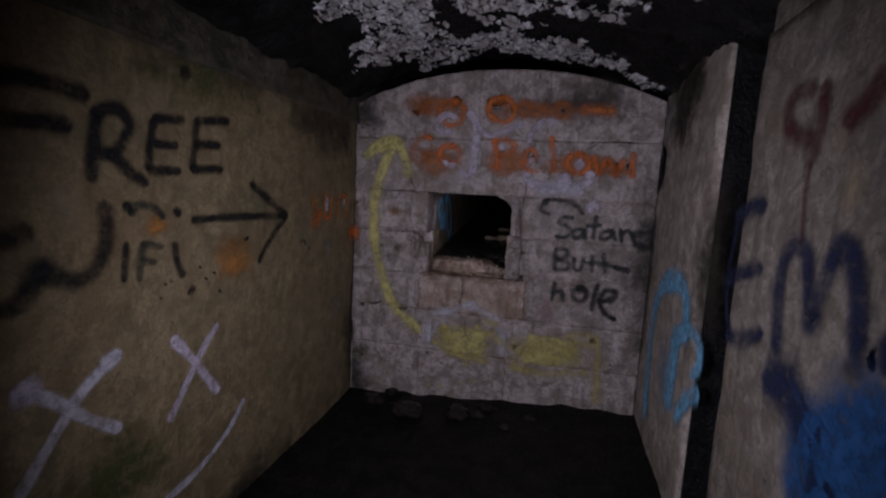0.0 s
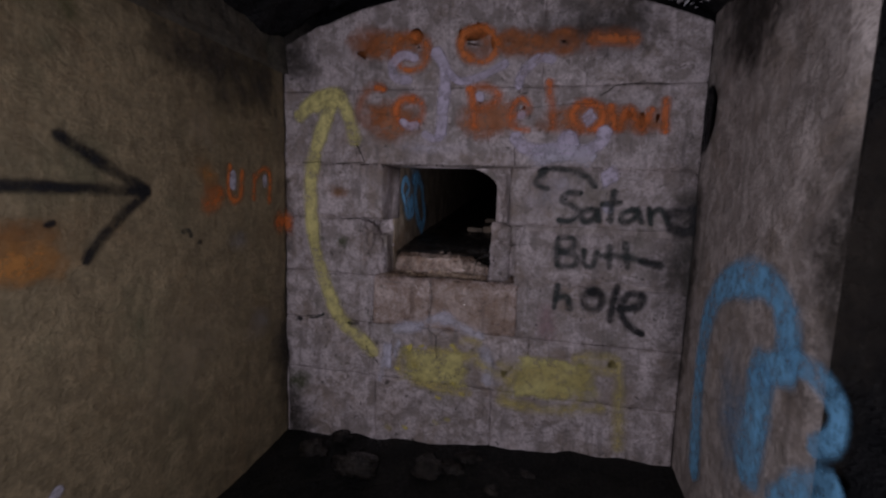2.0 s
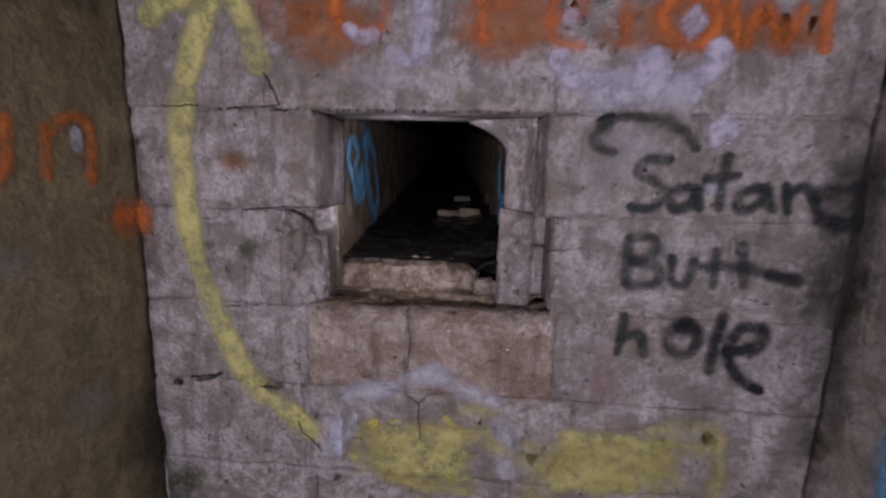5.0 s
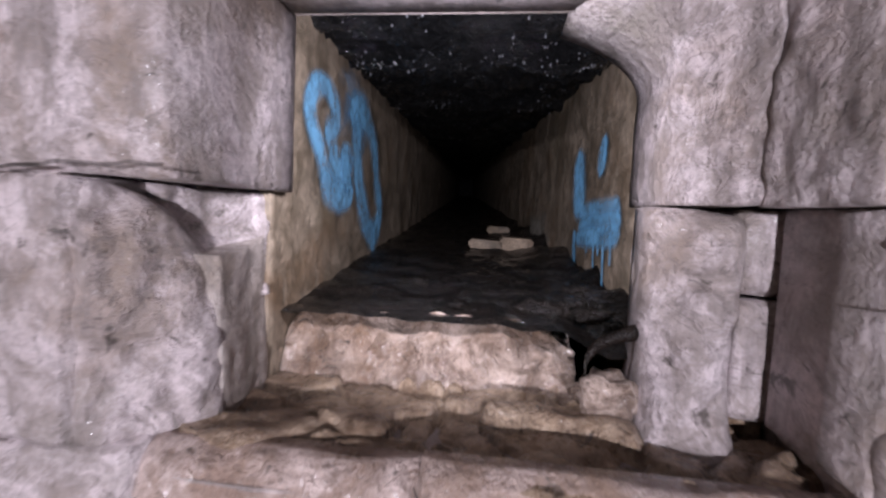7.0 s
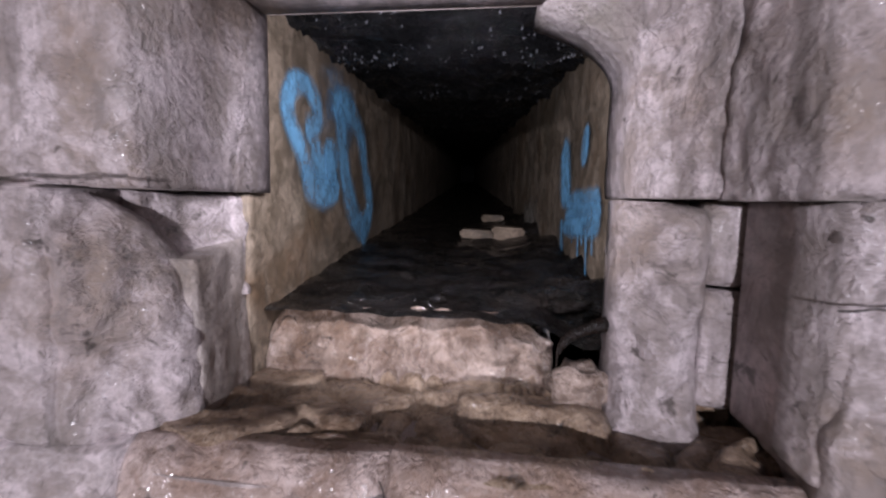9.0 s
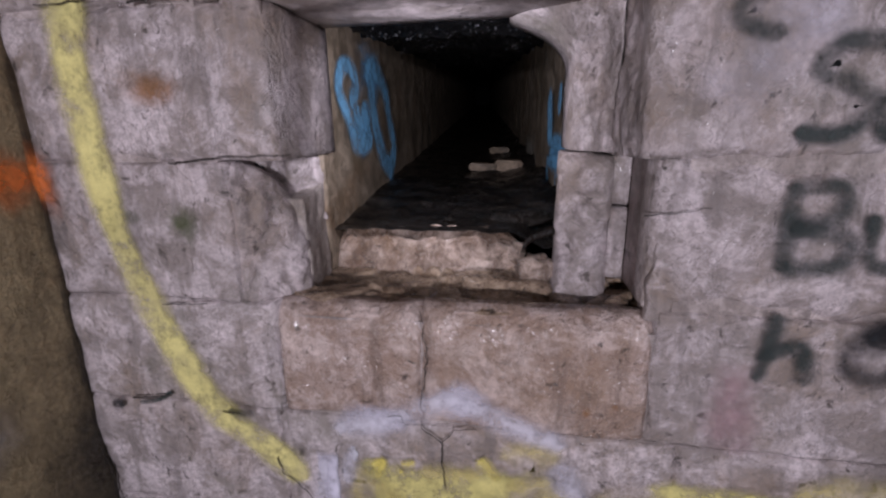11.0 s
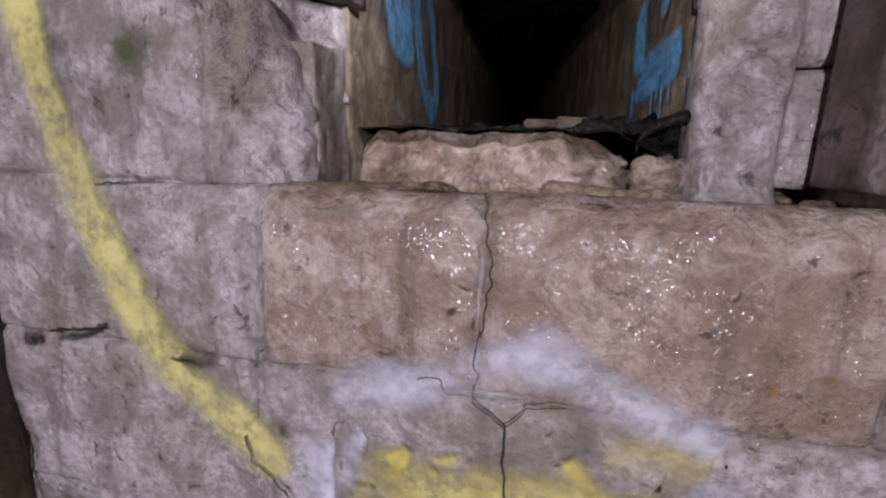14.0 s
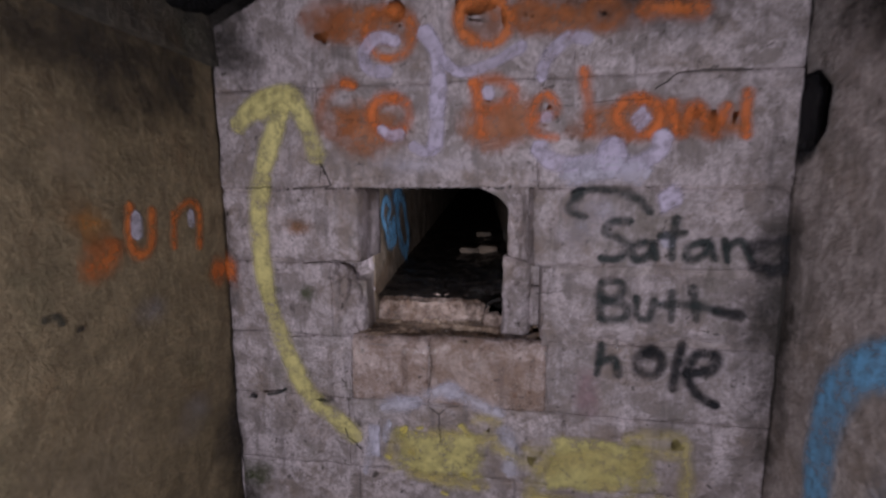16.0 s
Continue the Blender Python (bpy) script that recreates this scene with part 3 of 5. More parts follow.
# ---- sprayed paint ----
def smooth_line(pts, per=8):
    """Points along a rounded line through pts."""
    if len(pts) == 2:
        n = max(4, int(math.dist(pts[0], pts[1]) / 0.02))
        return [(lerp(pts[0][0], pts[1][0], i / n), lerp(pts[0][1], pts[1][1], i / n)) for i in range(n + 1)]
    p = [pts[0], *pts, pts[-1]]
    out = []
    for i in range(1, len(p) - 2):
        for k in range(per):
            t = k / per
            q = []
            for c in (0, 1):
                a, b, d, e = p[i - 1][c], p[i][c], p[i + 1][c], p[i + 2][c]
                q.append(0.5 * (2 * b + (d - a) * t + (2 * a - 5 * b + 4 * d - e) * t * t + (3 * b - a - 3 * d + e) * t ** 3))
            out.append(tuple(q))
    return out + [pts[-1]]


lifts = {}


def stroke(name, surf, pts, width, mat, parent, ends=True):
    """A sprayed line on a surface: soft at both sides and at its ends."""
    line = smooth_line(pts)
    lifts["stroke", surf] = lifts.get(("stroke", surf), 0) + 1
    lift = 0.0060 + 0.00005 * lifts["stroke", surf]
    if ends:
        (ax, ay), (bx, by) = line[0], line[1]
        d = math.dist(line[0], line[1]) or 1
        first = (ax - (bx - ax) / d * width * 0.5, ay - (by - ay) / d * width * 0.5)
        (ax, ay), (bx, by) = line[-1], line[-2]
        d = math.dist(line[-1], line[-2]) or 1
        last = (ax - (bx - ax) / d * width * 0.5, ay - (by - ay) / d * width * 0.5)
        line = [first, *line, last]
    verts, uvs, faces = [], [], []
    across = (-1.0, -0.7, -0.35, 0.0, 0.35, 0.7, 1.0)
    for i, (a, b) in enumerate(line):
        c, d = line[max(0, i - 1)], line[min(len(line) - 1, i + 1)]
        tx, ty = d[0] - c[0], d[1] - c[1]
        length = math.hypot(tx, ty) or 1
        nx, ny = -ty / length, tx / length
        w = width * 0.5 * (1 + 0.30 * noise.noise(Vector((a * 9, b * 9, width * 50)))) * 1.95
        tip = 0.0 if ends and i in (0, len(line) - 1) else 1.0
        if ends:
            w *= (0.4, 0.85, 1.0)[min(i, len(line) - 1 - i, 2)]
        for s in across:
            verts.append(surf(a + nx * s * w, b + ny * s * w, lift))
            uvs.append(((1 - abs(s)) * tip, i / len(line)))
    k = len(across)
    for i in range(len(line) - 1):
        for j in range(k - 1):
            faces.append((i * k + j, i * k + j + 1, (i + 1) * k + j + 1, (i + 1) * k + j))
    return mesh_object(name, verts, faces, mat, parent, True, uvs)


def patch(name, surf, a0, a1, b0, b1, mat, parent, square=False):
    """A ragged patch of paint, stain or darkening on a surface."""
    n = 16
    lifts["patch", surf] = lifts.get(("patch", surf), 0) + 1
    lift = 0.0012 + 0.0001 * lifts["patch", surf]
    verts, faces = sheet(n, n, lambda u, w: surf(lerp(a0, a1, u), lerp(b0, b1, w), lift))
    uvs = []
    for j in range(n + 1):
        for i in range(n + 1):
            du, dw = 1 - abs(2 * i / n - 1), 1 - abs(2 * j / n - 1)
            uvs.append((min(1.0, 1.7 * min(du, dw)) if square else max(0.0, 1 - math.hypot(1 - du, 1 - dw)), 0))
    faces = [q for q in faces if any(uvs[i][0] > 0.02 for i in q) and all(-0.1 < verts[i][2] < 2.45 and XL - 0.01 < verts[i][0] < XR + 0.01 for i in q)]
    used = sorted({i for q in faces for i in q})
    place = {old: i for i, old in enumerate(used)}
    faces = [tuple(place[i] for i in q) for q in faces]
    return mesh_object(name, [verts[i] for i in used], faces, mat, parent, True, [uvs[i] for i in used])


def graffito(label):
    return empty("graffiti", label, "graffiti")


# left wall and end wall
g = graffito("large black sprayed word FREE on tan concrete")
stroke("paint_stroke", on_left, [(1.655, 1.813), (1.808, 1.827), (1.95, 1.814)], 0.05, BLACK, g)
stroke("paint_stroke", on_left, [(1.647, 1.699), (1.801, 1.71), (1.894, 1.714)], 0.05, BLACK, g)
stroke("paint_stroke", on_left, [(1.68, 1.855), (1.647, 1.519)], 0.05, BLACK, g)
stroke("paint_stroke", on_left, [(1.98, 1.767), (1.97, 1.675), (1.955, 1.55)], 0.042, BLACK, g)
stroke("paint_stroke", on_left, [(1.975, 1.766), (2.053, 1.793), (2.098, 1.74), (2.047, 1.656), (1.987, 1.637)], 0.042, BLACK, g)
stroke("paint_stroke", on_left, [(2.026, 1.64), (2.096, 1.582), (2.158, 1.544)], 0.042, BLACK, g)
stroke("paint_stroke", on_left, [(2.2, 1.78), (2.18, 1.691), (2.17, 1.596)], 0.036, BLACK, g)
stroke("paint_stroke", on_left, [(2.2, 1.786), (2.339, 1.803)], 0.036, BLACK, g)
stroke("paint_stroke", on_left, [(2.188, 1.692), (2.3, 1.698)], 0.036, BLACK, g)
stroke("paint_stroke", on_left, [(2.17, 1.592), (2.314, 1.599)], 0.036, BLACK, g)
stroke("paint_stroke", on_left, [(2.404, 1.81), (2.378, 1.61)], 0.036, BLACK, g)
stroke("paint_stroke", on_left, [(2.404, 1.81), (2.589, 1.84)], 0.036, BLACK, g)
stroke("paint_stroke", on_left, [(2.389, 1.715), (2.531, 1.724)], 0.036, BLACK, g)
stroke("paint_stroke", on_left, [(2.378, 1.61), (2.547, 1.62)], 0.036, BLACK, g)
g = graffito("black sprayed word below FREE on tan concrete")
stroke("paint_stroke", on_left, [(1.693, 1.374), (1.729, 1.382), (1.769, 1.4)], 0.05, BLACK, g)
stroke("paint_stroke", on_left, [(1.993, 1.472), (1.996, 1.356), (1.96, 1.263), (1.886, 1.228), (1.824, 1.255), (1.795, 1.279), (1.767, 1.232), (1.726, 1.185), (1.662, 1.178)], 0.052, BLACK, g)
stroke("paint_stroke", on_left, [(2.086, 1.435), (2.125, 1.467), (2.196, 1.449), (2.228, 1.417)], 0.03, BLACK_SOFT, g)
stroke("paint_stroke", on_left, [(2.066, 1.467), (2.091, 1.455)], 0.034, BLACK, g)
stroke("paint_stroke", on_left, [(2.282, 1.442), (2.309, 1.428)], 0.036, BLACK, g)
stroke("paint_stroke", on_left, [(2.069, 1.33), (2.055, 1.198)], 0.03, BLACK, g)
stroke("paint_stroke", on_left, [(2.136, 1.323), (2.117, 1.187)], 0.03, BLACK_SOFT, g)
stroke("paint_stroke", on_left, [(2.132, 1.324), (2.219, 1.302)], 0.028, BLACK_SOFT, g)
stroke("paint_stroke", on_left, [(2.127, 1.261), (2.189, 1.246)], 0.024, BLACK_SOFT, g)
stroke("paint_stroke", on_left, [(2.278, 1.31), (2.287, 1.239), (2.319, 1.17)], 0.032, BLACK, g)
g = graffito("black sprayed arrow pointing to the end wall")
stroke("paint_stroke", on_left, [(2.373, 1.399), (2.648, 1.403), (3.042, 1.392)], 0.036, BLACK, g)
stroke("paint_stroke", on_left, [(2.743, 1.563), (2.888, 1.479), (3.053, 1.392)], 0.04, BLACK, g)
stroke("paint_stroke", on_left, [(3.053, 1.392), (2.898, 1.266), (2.804, 1.164)], 0.034, BLACK, g)
g = graffito("pale lilac sprayed cross on tan concrete")
stroke("paint_stroke", on_left, [(2.503, 0.912), (2.373, 0.774), (2.228, 0.583)], 0.03, LILAC, g)
stroke("paint_stroke", on_left, [(2.258, 0.92), (2.358, 0.792), (2.498, 0.589)], 0.032, LILAC, g)
g = graffito("large pale white sprayed cross on tan concrete")
stroke("paint_stroke", on_left, [(2.023, 0.941), (1.904, 0.867), (1.829, 0.784), (1.751, 0.685), (1.687, 0.599)], 0.034, WHITE, g)
stroke("paint_stroke", on_left, [(1.716, 0.929), (1.8, 0.865), (1.899, 0.759), (2.015, 0.658)], 0.034, WHITE, g)
stroke("paint_stroke", on_left, [(1.716, 0.933), (1.753, 0.906)], 0.065, LILAC, g)
stroke("paint_stroke", on_left, [(2.016, 0.943), (1.964, 0.914)], 0.045, WHITE, g)
g = graffito("curved pale white sprayed line low on the wall")
stroke("paint_stroke", on_left, [(2.681, 0.463), (2.578, 0.362), (2.378, 0.275), (2.182, 0.247)], 0.026, WHITE, g)
# no recess is cut: black strokes paint the dark inside of each hole
g = empty("wall_hole", "small dark broken hole in the concrete", "hole")
stroke("hole_mark", on_left, [(2.344, 1.093), (2.372, 1.109)], 0.034, BLACK, g)
stroke("hole_mark", on_left, [(2.336, 1.989), (2.364, 1.983)], 0.055, BLACK, g)
stroke("hole_mark", on_left, [(2.696, 1.287), (2.721, 1.296)], 0.022, BLACK, g)
stroke("hole_mark", on_left, [(2.202, 1.104), (2.212, 1.095)], 0.012, BLACK, g)
stroke("hole_mark", on_left, [(2.43, 1.144), (2.443, 1.134)], 0.012, BLACK, g)
stroke("hole_mark", on_left, [(2.48, 1.162), (2.494, 1.151)], 0.012, BLACK, g)
stroke("hole_mark", on_left, [(2.225, 1.156), (2.235, 1.148)], 0.012, BLACK, g)
stroke("hole_mark", on_left, [(2.513, 1.071), (2.527, 1.06)], 0.012, BLACK, g)
stroke("hole_mark", on_left, [(2.399, 1.199), (2.411, 1.19)], 0.012, BLACK, g)
stroke("hole_mark", on_left, [(2.252, 1.163), (2.262, 1.154)], 0.012, BLACK, g)
stroke("hole_mark", on_left, [(3.199, 1.231), (3.228, 1.237), (3.247, 1.208)], 0.02, BLACK_SOFT, g)
stroke("hole_mark", on_left, [(3.283, 1.181), (3.299, 1.184)], 0.02, BLACK, g)
# rust bloom, paler tan areas, damp, and painted torch falloff
g = empty("wall_stains", "rust orange and tan stains and painted darkening on the side wall", "stain")
patch("stain", on_left, 2.074, 2.317, 1.288, 1.492, ORANGE_STAIN, g)
patch("stain", on_left, 2.275, 2.963, 1.005, 1.401, ORANGE_STAIN, g)
patch("stain", on_left, 2.336, 2.864, 1.136, 1.389, RUST_PATCH, g)
patch("stain", on_left, 1.998, 2.36, 1.66, 2.057, TAN_PATCH, g)
patch("stain", on_left, 2.724, 3.786, 0.269, 1.165, TAN_PATCH, g)
patch("stain", on_left, 1.777, 1.98, 1.29, 1.676, TAN_PATCH, g)
# corner, top and foot: damp streaks plus light falloff put into the colour
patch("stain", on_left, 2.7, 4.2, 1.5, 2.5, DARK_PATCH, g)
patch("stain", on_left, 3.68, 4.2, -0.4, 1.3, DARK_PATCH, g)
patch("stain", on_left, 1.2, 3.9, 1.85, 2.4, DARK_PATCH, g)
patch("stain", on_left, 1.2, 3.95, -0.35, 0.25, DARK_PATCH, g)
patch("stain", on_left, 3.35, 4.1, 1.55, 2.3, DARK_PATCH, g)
patch("stain", on_left, 1.6, 2.4, 0.1, 0.9, GREEN_PATCH, g)
patch("stain", on_left, 1.7, 3.2, 1.75, 2.2, GREEN_PATCH, g)
patch("stain", on_left, 3.39, 3.711, 1.047, 1.267, GREY_BLOOM, g)
patch("stain", on_left, 3.493, 3.896, 0.536, 0.892, GREY_BLOOM, g)
patch("stain", on_left, 3.188, 3.511, 1.308, 1.63, ORANGE_STAIN, g)
patch("stain", on_left, 3.18, 3.52, 1.453, 1.871, TAN_PATCH, g)
g = graffito("small orange sprayed letters u and m")
stroke("paint_stroke", on_left, [(3.326, 1.332), (3.372, 1.357), (3.432, 1.39)], 0.09, ORANGE_OLD, g)
stroke("paint_stroke", on_left, [(3.335, 1.404), (3.425, 1.408)], 0.06, ORANGE_FAINT, g)
stroke("paint_stroke", on_left, [(3.494, 1.521), (3.483, 1.401), (3.521, 1.356), (3.566, 1.391), (3.579, 1.503)], 0.036, ORANGE_OLD, g)
stroke("paint_stroke", on_left, [(3.669, 1.488), (3.662, 1.358)], 0.03, ORANGE_OLD, g)
stroke("paint_stroke", on_left, [(3.665, 1.459), (3.74, 1.516), (3.796, 1.488), (3.785, 1.341)], 0.034, ORANGE_OLD, g)
stroke("paint_stroke", on_left, [(3.515, 1.488), (3.513, 1.416)], 0.035, WHITE, g)
stroke("paint_stroke", on_left, [(3.754, 1.484), (3.754, 1.431)], 0.03, WHITE, g)
stroke("paint_dot", on_back, [(-0.785, 1.227), (-0.747, 1.238)], 0.12, ORANGE, g)
stroke("paint_dot", on_left, [(3.86, 1.235), (3.91, 1.235)], 0.11, ORANGE, g)
g = graffito("yellow sprayed curved arrow pointing up")
stroke("paint_stroke", on_back, [(-0.215, 0.519), (-0.325, 0.612), (-0.436, 0.713), (-0.512, 0.877), (-0.577, 1.083), (-0.609, 1.299), (-0.601, 1.531), (-0.552, 1.71), (-0.478, 1.882)], 0.062, YELLOW, g)
stroke("paint_stroke", on_back, [(-0.683, 1.806), (-0.604, 1.876), (-0.509, 1.93), (-0.438, 1.919), (-0.381, 1.805), (-0.342, 1.674)], 0.06, YELLOW, g)
stroke("paint_stroke", on_back, [(-0.592, 1.875), (-0.506, 1.905), (-0.447, 1.892)], 0.075, YELLOW, g)
g = graffito("faded orange sprayed writing in two lines")
patch("paint_bloom", on_back, -0.389, 0.145, 1.631, 1.961, ORANGE_PATCH, g)
patch("paint_bloom", on_back, 0.144, 0.604, 1.636, 1.979, ORANGE_PATCH, g)
patch("paint_bloom", on_back, 0.516, 1.247, 1.682, 1.914, ORANGE_PATCH, g)
stroke("paint_stroke", on_back, [(-0.175, 1.951), (-0.247, 1.962), (-0.306, 1.902), (-0.326, 1.825), (-0.277, 1.77), (-0.212, 1.786), (-0.184, 1.831), (-0.24, 1.837)], 0.05, ORANGE_FAINT, g)
stroke("paint_stroke", on_back, [(-0.18, 1.945), (-0.235, 1.961)], 0.04, ORANGE, g)
stroke("paint_stroke", on_back, [(-0.044, 1.905), (0.011, 1.881), (0.029, 1.828), (-0.002, 1.781), (-0.062, 1.771), (-0.111, 1.805), (-0.116, 1.86), (-0.074, 1.9), (-0.014, 1.898)], 0.042, ORANGE, g)
stroke("paint_stroke", on_back, [(0.274, 1.936), (0.291, 1.837), (0.296, 1.747)], 0.05, ORANGE, g)
stroke("paint_stroke", on_back, [(0.253, 1.937), (0.331, 1.95), (0.407, 1.912), (0.382, 1.864), (0.301, 1.841)], 0.042, ORANGE, g)
stroke("paint_stroke", on_back, [(0.301, 1.837), (0.403, 1.81), (0.384, 1.735), (0.302, 1.706)], 0.055, ORANGE_FAINT, g)
stroke("paint_stroke", on_back, [(0.483, 1.808), (0.561, 1.833), (0.526, 1.888), (0.476, 1.847), (0.484, 1.768), (0.569, 1.739)], 0.036, ORANGE, g)
stroke("paint_stroke", on_back, [(0.649, 1.977), (0.665, 1.864), (0.679, 1.748)], 0.04, ORANGE, g)
stroke("paint_stroke", on_back, [(0.833, 1.869), (0.885, 1.846), (0.905, 1.796), (0.88, 1.752), (0.825, 1.742), (0.777, 1.774), (0.768, 1.827), (0.804, 1.865), (0.861, 1.862)], 0.042, ORANGE, g)
stroke("paint_stroke", on_back, [(0.592, 1.76), (0.708, 1.747), (0.803, 1.726)], 0.05, ORANGE_FAINT, g)
stroke("paint_stroke", on_back, [(0.933, 1.854), (0.972, 1.741), (1.018, 1.837), (1.077, 1.739), (1.118, 1.839)], 0.042, ORANGE, g)
stroke("paint_stroke", on_back, [(1.175, 1.882), (1.172, 1.81), (1.182, 1.727)], 0.042, ORANGE, g)
stroke("paint_stroke", on_back, [(0.965, 1.77), (1.072, 1.757), (1.176, 1.764)], 0.06, ORANGE_FAINT, g)
patch("paint_bloom", on_back, -0.447, 0.161, 2.054, 2.291, ORANGE_PATCH, g)
patch("paint_bloom", on_back, 0.126, 1.071, 2.037, 2.252, ORANGE_PATCH, g)
stroke("paint_stroke", on_back, [(-0.351, 2.193), (-0.224, 2.179)], 0.13, ORANGE_FAINT, g)
stroke("paint_stroke", on_back, [(-0.027, 2.206), (0.027, 2.186), (0.046, 2.143), (0.018, 2.106), (-0.039, 2.098), (-0.087, 2.126), (-0.095, 2.171), (-0.056, 2.203), (0.002, 2.2)], 0.05, ORANGE_FAINT, g)
stroke("paint_stroke", on_back, [(0.272, 2.206), (0.322, 2.186), (0.341, 2.144), (0.315, 2.108), (0.262, 2.101), (0.216, 2.128), (0.208, 2.172), (0.244, 2.202), (0.299, 2.2)], 0.055, ORANGE_FAINT, g)
stroke("paint_stroke", on_back, [(0.457, 2.202), (0.497, 2.186), (0.513, 2.151), (0.493, 2.121), (0.45, 2.115), (0.413, 2.138), (0.406, 2.174), (0.435, 2.199), (0.479, 2.197)], 0.05, ORANGE_FAINT, g)
stroke("paint_stroke", on_back, [(0.566, 2.161), (0.606, 2.152)], 0.06, ORANGE_FAINT, g)
stroke("paint_stroke", on_back, [(0.702, 2.193), (0.741, 2.176), (0.756, 2.14), (0.738, 2.109), (0.697, 2.103), (0.662, 2.126), (0.655, 2.164), (0.681, 2.19), (0.723, 2.188)], 0.05, ORANGE_FAINT, g)
stroke("paint_stroke", on_back, [(0.824, 2.15), (0.923, 2.155), (1.033, 2.14)], 0.075, ORANGE_OLD, g)
stroke("paint_stroke", on_back, [(0.221, 2.208), (0.305, 2.217)], 0.05, ORANGE_OLD, g)
stroke("paint_stroke", on_back, [(-0.384, 2.199), (-0.26, 2.181), (-0.24, 2.14)], 0.1, ORANGE_FAINT, g)
stroke("paint_stroke", on_back, [(-0.041, 2.21), (0.024, 2.178), (0.045, 2.111), (0.008, 2.052), (-0.064, 2.041), (-0.123, 2.086), (-0.129, 2.156), (-0.078, 2.205), (-0.005, 2.2)], 0.04, ORANGE_OLD, g)
stroke("paint_stroke", on_back, [(0.304, 2.232), (0.369, 2.201), (0.391, 2.136), (0.357, 2.08), (0.287, 2.069), (0.228, 2.113), (0.22, 2.181), (0.268, 2.227), (0.339, 2.223)], 0.045, ORANGE_OLD, g)
g = graffito("pale lilac sprayed letters over the orange writing")
stroke("paint_stroke", on_back, [(-0.01, 2.095), (-0.091, 2.112), (-0.143, 2.063), (-0.122, 2.005), (-0.042, 1.99)], 0.034, LILAC, g)
stroke("paint_stroke", on_back, [(0.08, 2.131), (0.121, 2.076), (0.137, 2.021), (0.134, 1.882), (0.123, 1.703)], 0.045, LILAC, g)
stroke("paint_stroke", on_back, [(0.123, 1.699), (0.069, 1.704), (0.032, 1.726)], 0.032, LILAC, g)
stroke("paint_stroke", on_back, [(0.15, 2.03), (0.218, 1.978), (0.33, 2.002), (0.444, 2.059)], 0.034, LILAC, g)
stroke("paint_stroke", on_back, [(0.503, 1.942), (0.517, 2.002), (0.554, 2.047), (0.604, 2.08), (0.667, 2.065)], 0.034, LILAC, g)
stroke("paint_stroke", on_back, [(0.495, 1.717), (0.546, 1.662), (0.625, 1.641), (0.712, 1.66), (0.756, 1.727)], 0.05, LILAC, g)
stroke("paint_stroke", on_back, [(0.756, 1.723), (0.778, 1.668), (0.807, 1.639), (0.895, 1.676), (0.923, 1.746)], 0.05, LILAC, g)
stroke("paint_stroke", on_back, [(0.597, 1.611), (0.732, 1.63), (0.865, 1.619)], 0.075, WHITE, g)
stroke("paint_stroke", on_back, [(0.748, 1.708), (0.755, 1.62)], 0.06, LILAC, g)
stroke("paint_dot", on_back, [(0.833, 1.798), (0.851, 1.795)], 0.075, LILAC, g)
stroke("paint_dot", on_back, [(0.94, 1.53), (0.967, 1.519)], 0.08, LILAC, g)
stroke("paint_stroke", on_back, [(-0.09, 1.791), (-0.047, 1.761), (0.002, 1.768)], 0.03, LILAC, g)
stroke("paint_dot", on_back, [(0.522, 1.82), (0.532, 1.806)], 0.04, LILAC, g)
stroke("paint_stroke", on_back, [(0.315, 1.919), (0.327, 1.885)], 0.03, LILAC, g)
stroke("paint_dot", on_back, [(0.952, 1.392), (0.962, 1.362)], 0.05, WHITE, g)
patch("paint_bloom", on_back, 0.476, 0.846, 1.235, 1.609, WHITE_BLOOM, g)
patch("paint_bloom", on_back, 0.586, 0.884, 1.345, 1.609, WHITE_BLOOM, g)
patch("paint_bloom", on_back, -0.357, 0.514, 1.571, 1.732, WHITE_BLOOM, g)
g = graffito("black sprayed writing in three short lines")
stroke("paint_stroke", on_back, [(0.677, 1.458), (0.611, 1.486), (0.658, 1.547), (0.755, 1.554), (0.851, 1.521), (0.895, 1.471)], 0.026, BLACK_SOFT, g)
stroke("paint_stroke", on_back, [(0.629, 1.527), (0.654, 1.541)], 0.04, BLACK_SOFT, g)
stroke("paint_stroke", on_back, [(0.833, 1.443), (0.769, 1.442), (0.742, 1.405), (0.792, 1.381), (0.826, 1.349), (0.785, 1.307), (0.727, 1.31)], 0.029, BLACK_SOFT, g)
stroke("paint_stroke", on_back, [(0.888, 1.37), (0.841, 1.349), (0.853, 1.304), (0.9, 1.326), (0.912, 1.371), (0.92, 1.306)], 0.029, BLACK_SOFT, g)
stroke("paint_stroke", on_back, [(0.981, 1.462), (0.975, 1.392), (0.973, 1.307)], 0.029, BLACK_SOFT, g)
stroke("paint_stroke", on_back, [(0.924, 1.391), (1.016, 1.404)], 0.029, BLACK_SOFT, g)
stroke("paint_stroke", on_back, [(1.073, 1.374), (1.024, 1.353), (1.026, 1.308), (1.077, 1.33), (1.086, 1.378), (1.114, 1.31)], 0.029, BLACK_SOFT, g)
stroke("paint_stroke", on_back, [(1.139, 1.384), (1.153, 1.305)], 0.029, BLACK_SOFT, g)
stroke("paint_stroke", on_back, [(1.147, 1.351), (1.19, 1.379), (1.227, 1.313)], 0.029, BLACK_SOFT, g)
stroke("paint_stroke", on_back, [(1.219, 1.352), (1.295, 1.377), (1.373, 1.378)], 0.042, BLACK, g)
